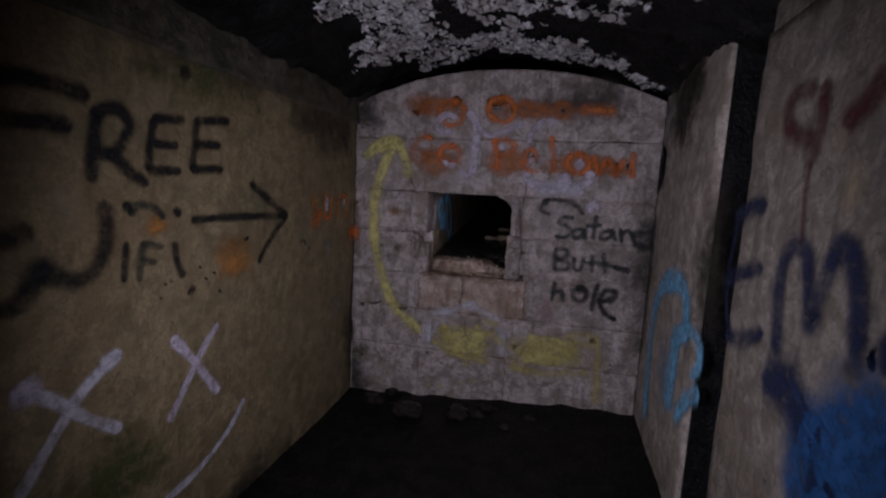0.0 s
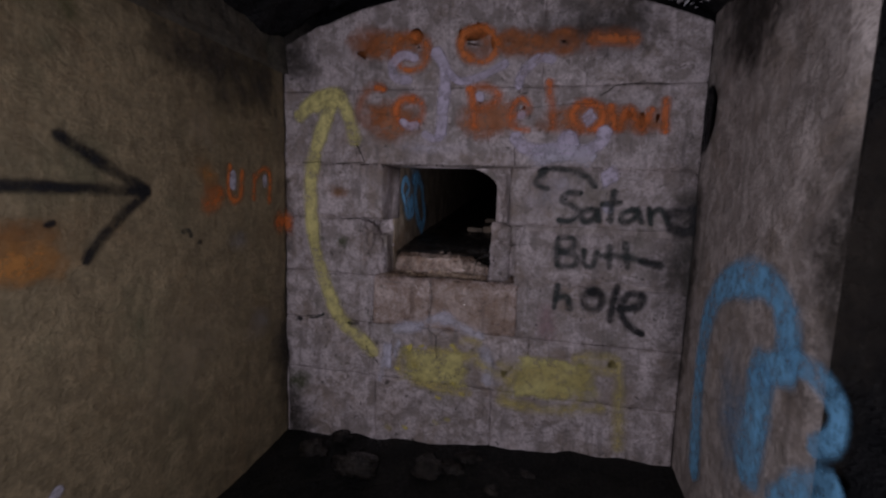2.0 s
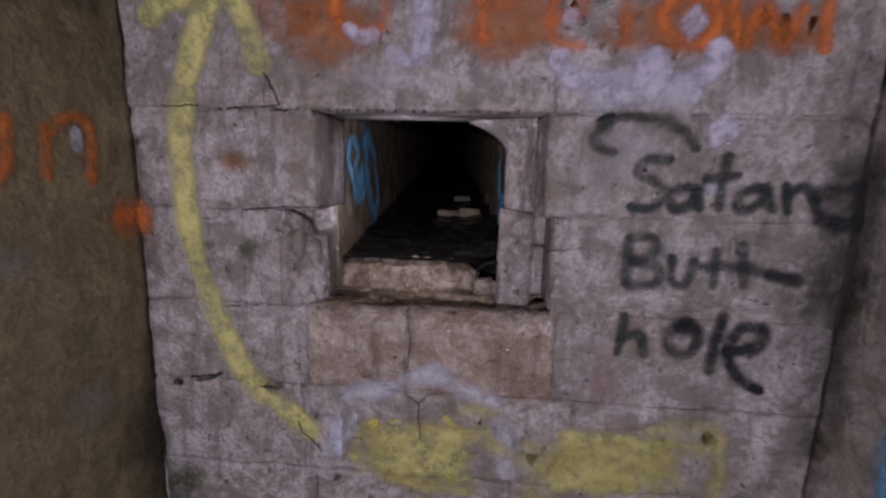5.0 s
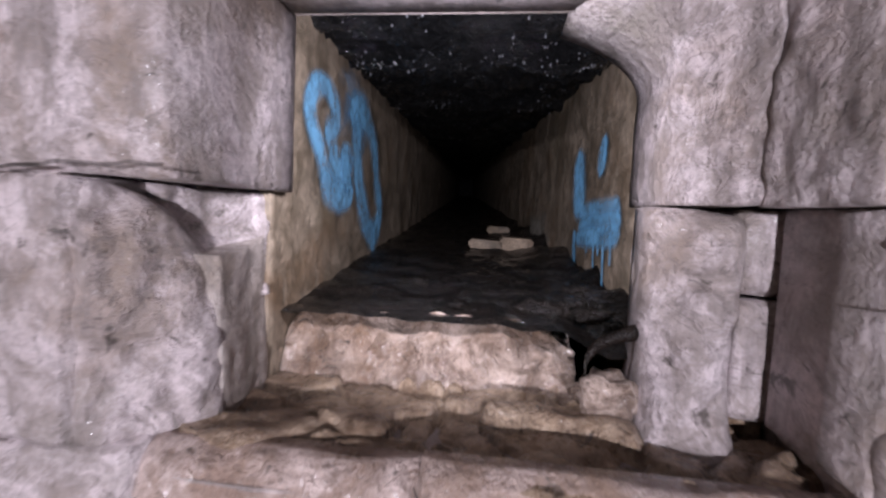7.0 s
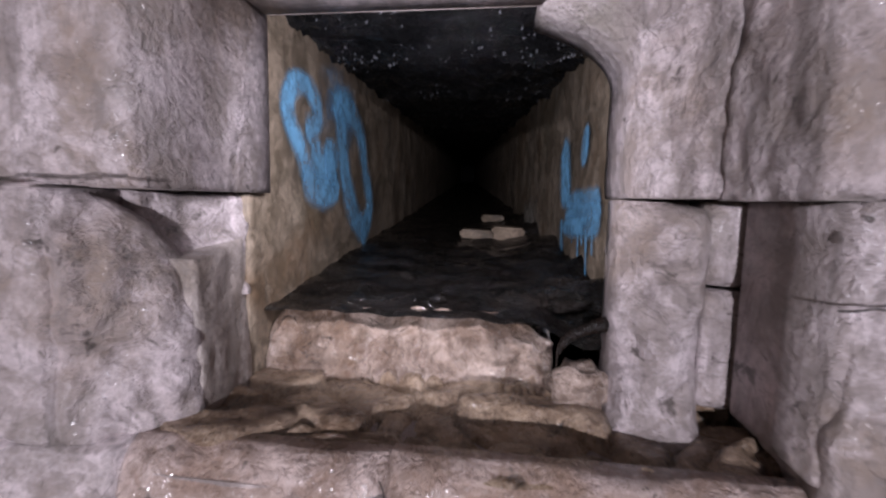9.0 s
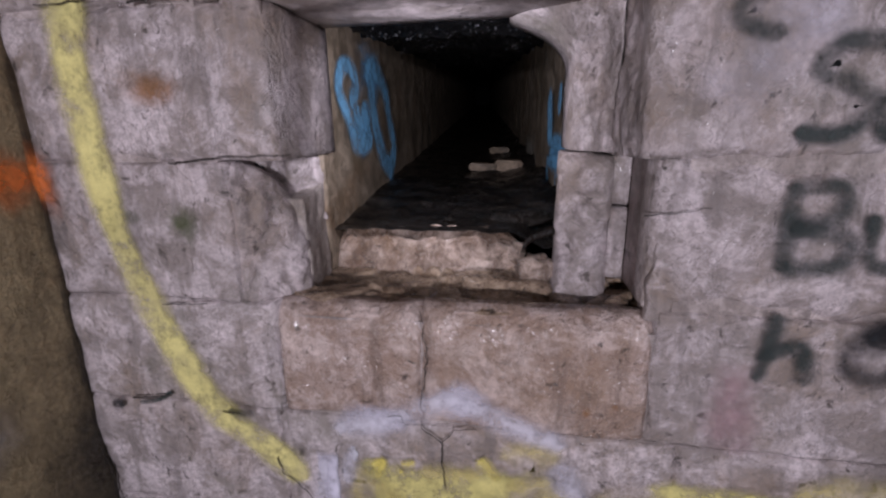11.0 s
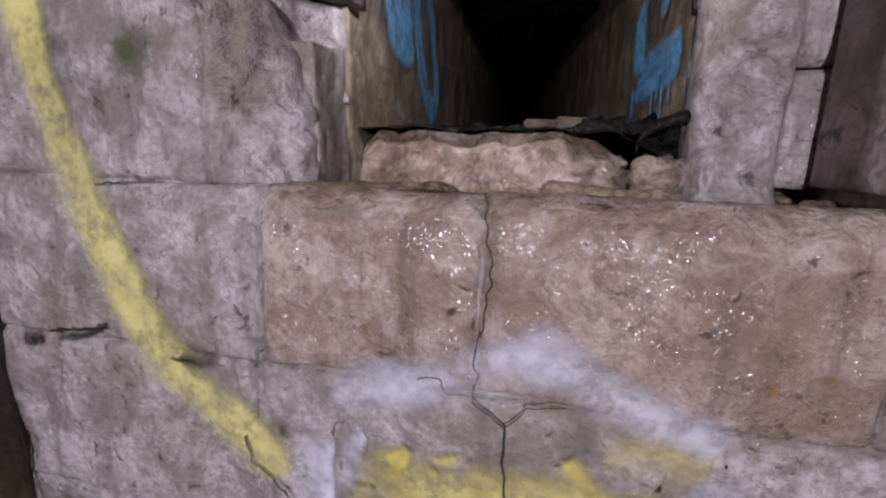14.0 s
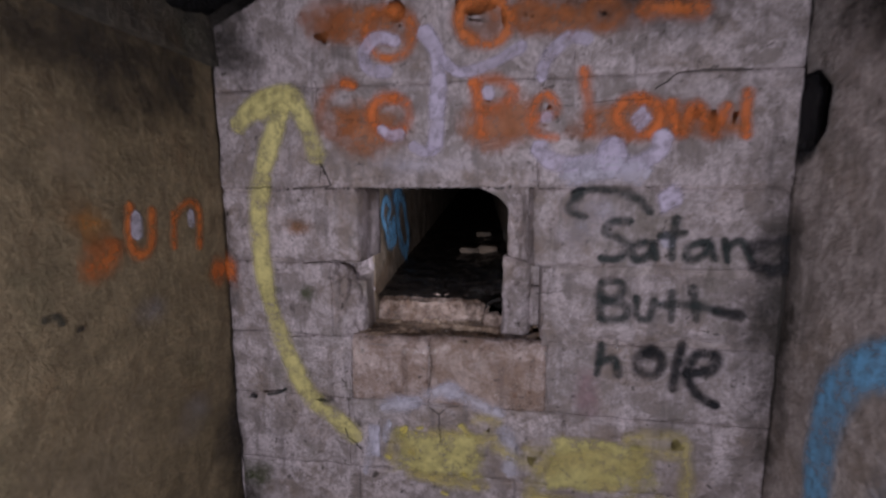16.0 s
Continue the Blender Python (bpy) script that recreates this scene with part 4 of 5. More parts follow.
stroke("paint_stroke", on_back, [(1.232, 1.301), (1.29, 1.279), (1.351, 1.3), (1.325, 1.343)], 0.05, BLACK, g)
stroke("paint_stroke", on_back, [(0.734, 1.222), (0.736, 1.083)], 0.029, BLACK_SOFT, g)
stroke("paint_stroke", on_back, [(0.734, 1.222), (0.803, 1.22), (0.802, 1.171), (0.743, 1.154)], 0.029, BLACK_SOFT, g)
stroke("paint_stroke", on_back, [(0.743, 1.154), (0.827, 1.136), (0.816, 1.089), (0.736, 1.083)], 0.029, BLACK_SOFT, g)
stroke("paint_stroke", on_back, [(0.86, 1.173), (0.864, 1.104), (0.903, 1.091), (0.922, 1.165)], 0.029, BLACK_SOFT, g)
stroke("paint_stroke", on_back, [(0.976, 1.198), (0.983, 1.084)], 0.029, BLACK_SOFT, g)
stroke("paint_stroke", on_back, [(1.049, 1.215), (1.066, 1.088)], 0.029, BLACK_SOFT, g)
stroke("paint_stroke", on_back, [(0.939, 1.143), (1.043, 1.149), (1.137, 1.128), (1.22, 1.115)], 0.03, BLACK_SOFT, g)
stroke("paint_stroke", on_back, [(1.118, 1.132), (1.215, 1.113)], 0.034, BLACK, g)
stroke("paint_stroke", on_back, [(0.748, 0.99), (0.735, 0.862)], 0.032, BLACK_SOFT, g)
stroke("paint_stroke", on_back, [(0.733, 0.907), (0.793, 0.931), (0.815, 0.861)], 0.032, BLACK_SOFT, g)
stroke("paint_stroke", on_back, [(0.916, 0.977), (0.948, 0.962), (0.962, 0.923), (0.946, 0.885), (0.913, 0.874), (0.883, 0.897), (0.877, 0.939), (0.898, 0.972), (0.933, 0.974)], 0.036, BLACK, g)
stroke("paint_stroke", on_back, [(0.901, 0.961), (0.933, 0.948)], 0.05, BLACK, g)
stroke("paint_stroke", on_back, [(1.03, 1.005), (1.013, 0.914), (1.003, 0.822)], 0.036, BLACK, g)
stroke("paint_stroke", on_back, [(1.045, 0.89), (1.131, 0.911), (1.142, 0.961), (1.078, 0.961), (1.049, 0.886), (1.095, 0.807), (1.16, 0.772)], 0.036, BLACK, g)
# flaking yellow band, white remains and stains low on the wall
g = empty("flaking_paint", "flaking yellow and white paint low on the stones", "paint")
patch("yellow_paint", on_back, -0.211, 0.446, 0.301, 0.659, YELLOW_PATCH, g, True)
patch("yellow_paint", on_back, 0.403, 1.117, 0.309, 0.675, YELLOW_PATCH, g, True)
stroke("paint_stroke", on_back, [(0.475, 0.542), (0.546, 0.52), (0.524, 0.434)], 0.07, YELLOW_HAZE, g)
stroke("paint_stroke", on_back, [(0.599, 0.507), (0.713, 0.538), (0.796, 0.557)], 0.055, YELLOW_HAZE, g)
stroke("paint_stroke", on_back, [(0.845, 0.615), (0.944, 0.639), (1.059, 0.639)], 0.055, YELLOW_HAZE, g)
stroke("paint_stroke", on_back, [(1.06, 0.624), (1.077, 0.425), (1.091, 0.163)], 0.06, YELLOW_HAZE, g)
stroke("paint_stroke", on_back, [(0.881, 0.567), (0.9, 0.441), (0.871, 0.362)], 0.05, YELLOW_HAZE, g)
stroke("paint_stroke", on_back, [(0.496, 0.42), (0.522, 0.342), (0.663, 0.337)], 0.05, YELLOW_HAZE, g)
stroke("paint_stroke", on_back, [(-0.079, 0.495), (-0.062, 0.417)], 0.045, YELLOW_HAZE, g)
stroke("paint_stroke", on_back, [(0.283, 0.551), (0.365, 0.581)], 0.06, YELLOW_HAZE, g)
stroke("paint_stroke", on_back, [(0.729, 0.432), (0.822, 0.411)], 0.07, YELLOW_HAZE, g)
stroke("paint_stroke", on_back, [(0.113, 0.386), (0.259, 0.381)], 0.04, YELLOW_HAZE, g)
stroke("paint_stroke", on_back, [(-0.144, 0.104), (-0.114, 0.095)], 0.035, YELLOW_HAZE, g)
stroke("paint_stroke", on_back, [(0.13, 0.178), (0.154, 0.163)], 0.03, YELLOW_HAZE, g)
stroke("paint_stroke", on_back, [(0.089, 0.377), (0.113, 0.367)], 0.026, YELLOW_BRIGHT, g)
stroke("paint_stroke", on_back, [(0.142, 0.321), (0.166, 0.311)], 0.026, YELLOW_BRIGHT, g)
stroke("paint_stroke", on_back, [(0.223, 0.405), (0.247, 0.396)], 0.026, YELLOW_BRIGHT, g)
stroke("paint_stroke", on_back, [(0.271, 0.355), (0.295, 0.345)], 0.026, YELLOW_BRIGHT, g)
stroke("paint_stroke", on_back, [(-0.1, 0.455), (-0.076, 0.445)], 0.026, YELLOW_BRIGHT, g)
stroke("paint_stroke", on_back, [(0.006, 0.486), (0.03, 0.477)], 0.026, YELLOW_BRIGHT, g)
stroke("paint_stroke", on_back, [(0.197, 0.201), (0.221, 0.192)], 0.026, YELLOW_BRIGHT, g)
stroke("paint_stroke", on_back, [(-0.042, 0.122), (-0.017, 0.112)], 0.026, YELLOW_BRIGHT, g)
patch("white_paint", on_back, 0.065, 0.288, 0.653, 0.863, WHITE_SOLID, g)
patch("white_paint", on_back, -0.158, 0.137, 0.633, 0.764, WHITE_SOLID, g)
patch("white_paint", on_back, -0.18, -0.111, 0.398, 0.613, WHITE_SOLID, g, True)
patch("white_paint", on_back, -0.122, -0.031, 0.507, 0.677, WHITE_PATCH, g)
stroke("paint_stroke", on_back, [(-0.03, 0.577), (-0.004, 0.591), (-0.021, 0.55)], 0.02, YELLOW_BRIGHT, g)
stroke("paint_stroke", on_back, [(0.042, 0.592), (0.067, 0.601)], 0.022, YELLOW_BRIGHT, g)
stroke("paint_stroke", on_back, [(0.035, 0.57), (0.04, 0.575)], 0.016, YELLOW_BRIGHT, g)
stroke("paint_stroke", on_back, [(0.216, 0.619), (0.232, 0.606), (0.256, 0.576)], 0.03, YELLOW_BRIGHT, g)
stroke("paint_stroke", on_back, [(0.274, 0.64), (0.336, 0.657), (0.371, 0.636)], 0.06, YELLOW_HAZE, g)
stroke("paint_stroke", on_back, [(-0.075, 0.508), (-0.048, 0.554)], 0.05, YELLOW_HAZE, g)
patch("brown_stain", on_back, 0.412, 0.46, 0.73, 0.788, RUST_PATCH, g)
patch("brown_stain", on_back, 0.466, 0.511, 0.754, 0.799, RUST_PATCH, g)
patch("green_film", on_back, -0.619, -0.467, 1.113, 1.193, GREEN_PATCH, g)
patch("green_film", on_back, -0.661, -0.537, 1.03, 1.246, GREEN_PATCH, g)
patch("green_film", on_back, -0.978, -0.477, 0.097, 0.483, GREEN_PATCH, g)
stroke("dark_mark", on_back, [(-0.379, 0.685), (-0.353, 0.679), (-0.318, 0.691)], 0.02, BLACK_SOFT, g)
stroke("dark_mark", on_back, [(-0.687, 0.685), (-0.665, 0.679)], 0.022, BLACK, g)
stroke("dark_mark", on_back, [(-0.613, 0.691), (-0.556, 0.704), (-0.53, 0.722)], 0.012, BLACK_SOFT, g)
stroke("dark_mark", on_back, [(0.053, 0.814), (0.056, 0.811)], 0.012, BLACK, g)
patch("brown_stain", on_back, -0.572, -0.3, 1.34, 1.478, RUST_PATCH, g)
patch("green_film", on_back, -0.513, -0.321, 1.022, 1.253, GREEN_PATCH, g)
patch("pink_stain", on_back, 0.604, 0.799, 0.71, 0.956, PINK_PATCH, g)
patch("pink_stain", on_back, 0.584, 0.819, 0.628, 0.879, PINK_PATCH, g)
# wall edges and top: stain, with the torch's vignette painted in as well
patch("stained_dark_edge", on_back, -1.15, -0.56, 0.1, 2.3, DARK_PATCH, g)
patch("stained_dark_edge", on_back, 1.0, 1.7, 0, 2.3, DARK_PATCH, g)
patch("stained_dark_edge", on_back, -1.1, -0.36, 1.7, 2.6, DARK_PATCH, g)
patch("stained_dark_edge", on_back, -1.2, -0.32, -0.5, 0.62, DARK_PATCH, g)
patch("stained_dark_edge", on_back, 0.2, 1.5, 1.9, 2.5, DARK_PATCH, g)
stroke("white_paint", on_back, [(-0.108, 0.669), (0.024, 0.700), (0.155, 0.765), (0.272, 0.720), (0.388, 0.680)], 0.05, WHITE_HAZE, g)
stroke("white_paint", on_back, [(-0.149, 0.570), (-0.171, 0.464), (-0.183, 0.370)], 0.04, WHITE_HAZE, g)
stroke("white_paint", on_back, [(-0.087, 0.599), (-0.097, 0.521)], 0.035, WHITE_HAZE, g)
stroke("white_paint", on_back, [(0.388, 0.619), (0.424, 0.519), (0.414, 0.428)], 0.06, WHITE_HAZE, g)
stroke("yellow_paint", on_back, [(-0.029, 0.524), (0.031, 0.487)], 0.06, YELLOW_HAZE, g)
stroke("yellow_paint", on_back, [(0.093, 0.581), (0.212, 0.586)], 0.05, YELLOW_HAZE, g)
stroke("yellow_paint", on_back, [(0.354, 0.542), (0.472, 0.483), (0.589, 0.450)], 0.07, YELLOW_HAZE, g)
stroke("yellow_paint", on_back, [(0.588, 0.489), (0.772, 0.498), (0.929, 0.519)], 0.08, YELLOW_HAZE, g)
stroke("yellow_paint", on_back, [(0.903, 0.580), (1.037, 0.574)], 0.07, YELLOW_HAZE, g)
stroke("yellow_paint", on_back, [(-0.009, 0.393), (0.162, 0.362), (0.331, 0.358)], 0.05, YELLOW_HAZE, g)
stroke("yellow_paint", on_back, [(0.474, 0.339), (0.733, 0.328), (1.007, 0.369)], 0.06, YELLOW_HAZE, g)
# cracks and open joints
crack_rng = random.Random(11)


def crack(pts, width):
    """A thin jagged crack through pts."""
    out = []
    for (a, b), (c, d) in zip(pts, pts[1:]):
        k = max(2, int(math.dist((a, b), (c, d)) / 0.012))
        out += [(lerp(a, c, i / k) + crack_rng.gauss(0, 0.0018), lerp(b, d, i / k) + crack_rng.gauss(0, 0.001)) for i in range(k)]
    stroke("crack", on_back, out + [pts[-1]], 0.6 * width, CRACK_M, g)


crack([(0.092, 0.968), (0.096, 0.923), (0.102, 0.88), (0.1, 0.828), (0.094, 0.78), (0.088, 0.739), (0.088, 0.689)], 0.003)
crack([(0.088, 0.689), (0.099, 0.681), (0.131, 0.658), (0.132, 0.611), (0.14, 0.538)], 0.0045)
crack([(0.087, 0.697), (0.051, 0.695), (0.039, 0.715), (0.01, 0.71)], 0.003)
crack([(0.131, 0.658), (0.159, 0.689), (0.209, 0.7)], 0.0025)
crack([(-0.269, 0.568), (-0.256, 0.529), (-0.222, 0.5), (-0.193, 0.457)], 0.006)
crack([(-0.503, 0.952), (-0.382, 0.964)], 0.004)
crack([(-0.761, 0.543), (-0.758, 0.437), (-0.747, 0.323)], 0.008)
crack([(-0.42, 1.265), (-0.298, 1.278), (-0.178, 1.28)], 0.006)
crack([(0.886, 1.893), (0.954, 1.945), (1.05, 1.948), (1.178, 1.944)], 0.007)
crack([(-0.453, 1.565), (-0.357, 1.569), (-0.297, 1.575)], 0.008)
crack([(-0.651, 1.568), (-0.538, 1.572)], 0.006)
crack([(-0.333, 1.663), (-0.307, 1.619), (-0.29, 1.575)], 0.008)
crack([(0.57, 1.848), (0.741, 1.861), (0.869, 1.86)], 0.004)
crack([(-0.399, 0.683), (-0.335, 0.68)], 0.006)
crack([(-0.632, 0.703), (-0.526, 0.716)], 0.006)
crack([(0.504, 1.171), (0.611, 1.186)], 0.004)

# right wall
g = graffito("sky blue sprayed loops on the concrete pier")
stroke("paint_stroke", on_right, [(3.645, 0.275), (3.678, 0.612), (3.666, 0.911), (3.561, 1.086), (3.356, 1.169), (3.18, 1.17), (3.074, 1.098), (3.04, 0.997)], 0.10, SKY, g)
stroke("paint_stroke", on_right, [(3.18, 0.891), (3.184, 0.762), (3.211, 0.556)], 0.13, SKY, g)
stroke("paint_stroke", on_right, [(3.237, 0.887), (3.106, 0.947), (3.012, 1)], 0.09, SKY, g)
stroke("paint_stroke", on_right, [(3.014, 1.007), (2.885, 0.998), (2.817, 0.954), (2.826, 0.882), (2.903, 0.82)], 0.055, SKY, g)
stroke("paint_stroke", on_right, [(2.783, 0.785), (2.861, 0.746), (2.948, 0.679), (3.041, 0.562)], 0.07, SKY, g)
patch("paint_bloom", on_right, 3.024, 3.681, 0.146, 1.219, BLUE_MIST, g)
g = graffito("navy sprayed letters E and M")
stroke("paint_stroke", on_right, [(2.422, 1.577), (2.538, 1.562), (2.627, 1.529)], 0.055, NAVY, g)
stroke("paint_stroke", on_right, [(2.603, 1.52), (2.625, 1.389), (2.614, 1.22), (2.55, 1.124)], 0.03, NAVY, g)
stroke("paint_stroke", on_right, [(2.395, 1.381), (2.544, 1.337), (2.638, 1.292)], 0.05, NAVY, g)
stroke("paint_stroke", on_right, [(2.575, 1.106), (2.44, 1.134), (2.336, 1.187)], 0.05, NAVY, g)
stroke("paint_stroke", on_right, [(2.227, 1.168), (2.272, 1.359), (2.228, 1.463), (2.154, 1.459), (2.113, 1.359), (2.079, 1.288), (2.062, 1.37), (2.025, 1.478), (1.961, 1.464), (1.918, 1.352), (1.907, 1.224)], 0.06, NAVY, g)
stroke("paint_stroke", on_right, [(1.831, 1.329), (1.805, 1.271)], 0.06, NAVY, g)
g = graffito("broad blue sprayed shape low on the wall")
stroke("paint_stroke", on_right, [(2.259, 1.066), (2.14, 1.092), (2.034, 1.036), (1.963, 0.961), (1.918, 0.881)], 0.13, NAVY, g)
stroke("paint_stroke", on_right, [(2.035, 0.854), (1.977, 1.01), (1.896, 1.109), (1.789, 1.16)], 0.2, BLUE, g)
stroke("paint_stroke", on_right, [(1.991, 0.885), (1.857, 1.03), (1.758, 1.082)], 0.25, BLUE, g)
g = graffito("maroon sprayed letters high on the wall")
stroke("paint_stroke", on_right, [(2.183, 1.887), (2.173, 1.788), (2.193, 1.69)], 0.05, MAROON, g)
stroke("paint_stroke", on_right, [(2.222, 1.89), (2.337, 1.885), (2.329, 1.805), (2.21, 1.75)], 0.05, MAROON, g)
stroke("paint_stroke", on_right, [(2.193, 1.69), (2.195, 1.602), (2.184, 1.483)], 0.02, MAROON, g)
stroke("paint_stroke", on_right, [(2.073, 1.779), (2.012, 1.811), (1.962, 1.857)], 0.07, MAROON, g)
g = empty("wall_stains", "painted darkening and tan bloom on the concrete side wall", "stain")
# black strokes paint the unlit void of a gap on the flat wall
stroke("painted_gap", on_right, [(3.895, 1.893), (3.905, 1.797), (3.908, 1.659)], 0.10, BLACK, g)
stroke("painted_gap", on_right, [(3.905, 1.869), (3.902, 1.723)], 0.10, BLACK, g)
# dark sheets paint the fading light at the top, corner and slot edge
patch("painted_falloff", on_right, 2.9, 4.1, 1.6, 2.7, DARK_PATCH, g)
patch("painted_falloff", on_right, 2.9, 4.2, 1.45, 2.9, DARK_PATCH, g)
patch("painted_falloff", on_right, 2.5, 3.2, 0.2, 2.4, DARK_PATCH, g)
patch("painted_falloff", on_right, 1.5, 2.9, 1.85, 2.6, DARK_PATCH, g)
patch("painted_falloff", on_right, 3.75, 4.15, 0.0, 2.2, DARK_PATCH, g)
patch("tan_bloom", on_right, 1.928, 2.107, 1.476, 1.771, TAN_PATCH, g)
patch("tan_bloom", on_right, 1.82, 1.997, 1.083, 1.333, TAN_PATCH, g)

# tunnel: blue paint on both sides
def on_tunnel_left(y, z, lift=0.008):
    return (tunnel_left(y) + lift + 0.004, y, z)


def on_tunnel_right(y, z, lift=0.008):
    return (tunnel_right(y) - lift - 0.004, y, z)


g = graffito("sky blue sprayed loops inside the drain tunnel")
stroke("paint_stroke", on_tunnel_left, [(4.47, 1.403), (4.538, 1.449), (4.516, 1.49), (4.452, 1.506), (4.389, 1.485), (4.361, 1.444), (4.386, 1.402), (4.433, 1.363), (4.457, 1.32)], 0.05, SKY, g)
stroke("paint_stroke", on_tunnel_left, [(4.513, 1.373), (4.557, 1.338), (4.682, 1.379)], 0.07, SKY, g)
stroke("paint_stroke", on_tunnel_left, [(4.452, 1.305), (4.559, 1.277), (4.696, 1.293)], 0.06, SKY, g)
stroke("paint_stroke", on_tunnel_left, [(4.614, 1.395), (4.662, 1.311)], 0.07, SKY, g)
stroke("paint_stroke", on_tunnel_left, [(4.676, 1.504), (4.825, 1.528), (4.965, 1.46), (5.03, 1.344), (5.1, 1.235), (4.974, 1.144)], 0.075, SKY, g)
stroke("paint_stroke", on_tunnel_left, [(4.736, 1.498), (4.747, 1.392), (4.823, 1.263), (4.965, 1.163)], 0.08, SKY, g)
patch("paint_bloom", on_tunnel_left, 4.342, 5.173, 1.214, 1.793, THIN_BLUE, g)
g = graffito("sky blue sprayed block with drips inside the tunnel")
stroke("paint_stroke", on_tunnel_right, [(4.86, 1.267), (4.682, 1.274), (4.54, 1.275)], 0.042, SKY, g)
stroke("paint_stroke", on_tunnel_right, [(4.854, 1.225), (4.658, 1.239), (4.531, 1.246)], 0.05, SKY, g)
stroke("paint_stroke", on_tunnel_right, [(4.876, 1.194), (4.654, 1.21), (4.533, 1.219)], 0.045, SKY, g)
stroke("paint_stroke", on_tunnel_right, [(4.912, 1.426), (4.879, 1.28)], 0.1, SKY, g)
stroke("paint_stroke", on_tunnel_right, [(4.671, 1.443), (4.691, 1.373)], 0.055, SKY, g)
stroke("paint_drip", on_tunnel_right, [(4.913, 1.209), (4.899, 1.122)], 0.03, SKY, g)
stroke("paint_drip", on_tunnel_right, [(4.778, 1.212), (4.77, 1.159)], 0.014, SKY, g)
stroke("paint_drip", on_tunnel_right, [(4.713, 1.213), (4.7, 1.124)], 0.014, SKY, g)
stroke("paint_drip", on_tunnel_right, [(4.633, 1.214), (4.616, 1.085)], 0.014, SKY, g)
stroke("paint_drip", on_tunnel_right, [(4.58, 1.215), (4.571, 1.146)], 0.014, SKY, g)
stroke("paint_drip", on_tunnel_right, [(4.673, 1.213), (4.666, 1.162)], 0.014, SKY, g)
patch("pale_bloom", on_tunnel_right, 5.135, 6.148, 1.013, 1.365, PALE_BLOOM, g)
stroke("pale_run", on_tunnel_left, [(5.984, 1.431), (6.014, 1.255)], 0.05, PALE_RUN, g)
stroke("pale_run", on_tunnel_left, [(6.443, 1.473), (6.487, 1.263)], 0.05, PALE_RUN, g)
stroke("pale_run", on_tunnel_left, [(7.068, 1.53), (7.138, 1.275)], 0.05, PALE_RUN, g)
stroke("pale_run", on_tunnel_left, [(7.753, 1.592), (7.855, 1.287)], 0.05, PALE_RUN, g)


# ---- loose things ----
def lump(name, centre, size, mat, label, category, seed, group=""):
    bm = bmesh.new()
    bmesh.ops.create_icosphere(bm, subdivisions=3, radius=1.0)
    for vert in bm.verts:
        d = vert.co.copy()
        k = 0.9 + 0.5 * n3(d.x, d.y, d.z, 1.3, seed) + 0.5 * abs(n3(d.x, d.y, d.z, 2.2, seed + 3)) + 0.18 * n3(d.x, d.y, d.z, 5.0, seed)
        vert.co = Vector((centre[0] + d.x * size[0] * k, centre[1] + d.y * size[1] * k, centre[2] + d.z * size[2] * k))
    me = bpy.data.meshes.new(name)
    bm.to_mesh(me)
    bm.free()
    me.materials.append(mat)
    for poly in me.polygons:
        poly.use_smooth = True
    return tagged(new(name, me), label, category, group)


def tube(name, pts, radii, mat, label, category):
    verts, faces, n = [], [], 8
    line = smooth_line([(a, b) for a, b, _ in pts], 5)
    zs = smooth_line([(c, 0) for _, _, c in pts], 5)
    for i, ((x, y), (z, _)) in enumerate(zip(line, zs)):
        r = lerp(radii[0], radii[1], i / len(line)) * (1 + 0.25 * n3(x, y, z, 40))
        for k in range(n):
            a = 2 * math.pi * k / n
            verts.append((x, y + r * math.cos(a), z + r * math.sin(a)))
    for i in range(len(line) - 1):
        for k in range(n):
            faces.append((i * n + k, i * n + (k + 1) % n, (i + 1) * n + (k + 1) % n, (i + 1) * n + k))
    faces += [tuple(range(n)), tuple(range(len(verts) - 1, len(verts) - n - 1, -1))]
    return tagged(mesh_object(name, verts, faces, mat), label, category)


tube("branch", [(0.395, 4.21, 1.079), (0.365, 4.2, 1.079), (0.323, 4.19, 1.065), (0.301, 4.18, 1.046), (0.296, 4.17, 1.028)], (0.012, 0.009), STICK_M, "wet black branch lying on the stone ledge", "branch")


def brick_thing(name, x, y, z, sx, sy, sz, turn, label):
    bm = bmesh.new()
    bmesh.ops.create_cube(bm, size=1.0)
    bmesh.ops.scale(bm, vec=(sx, sy, sz), verts=bm.verts)
    bmesh.ops.bevel(bm, geom=bm.edges[:], offset=0.008, segments=2, affect="EDGES")
    bmesh.ops.transform(bm, matrix=pose(x, y, z, 3, 2, turn), verts=bm.verts)
    me = bpy.data.meshes.new(name)
    bm.to_mesh(me)
    bm.free()
    me.materials.append(BRICK_M)
    return tagged(new(name, me), label, "brick")


brick_thing("brick", 0.236, 5.323, 1.14, 0.13, 0.08, 0.055, 4, "pale loose brick lying in the tunnel silt")
brick_thing("brick", 0.116, 5.286, 1.138, 0.13, 0.06, 0.035, -6, "dirty brick piece half sunk in the silt")
brick_thing("brick", 0.162, 5.968, 1.178, 0.12, 0.06, 0.04, 8, "dirty brick piece farther up the tunnel")
for i, (x, y, s) in enumerate(((-0.014, 4.559, 0.02), (0.089, 4.371, 0.014), (0.248, 4.391, 0.035), (0.307, 4.403, 0.04), (0.36, 4.55, 0.04), (0.30, 4.45, 0.03), (0.34, 4.36, 0.03))):
    lump("stone", (x, y, bed_height(y) + 0.004), (s * 1.2, s * 0.8, s * 0.5), TUNNEL_MUD, "small wet stone in the tunnel silt", "stone", i * 3.1, "stones in the tunnel")
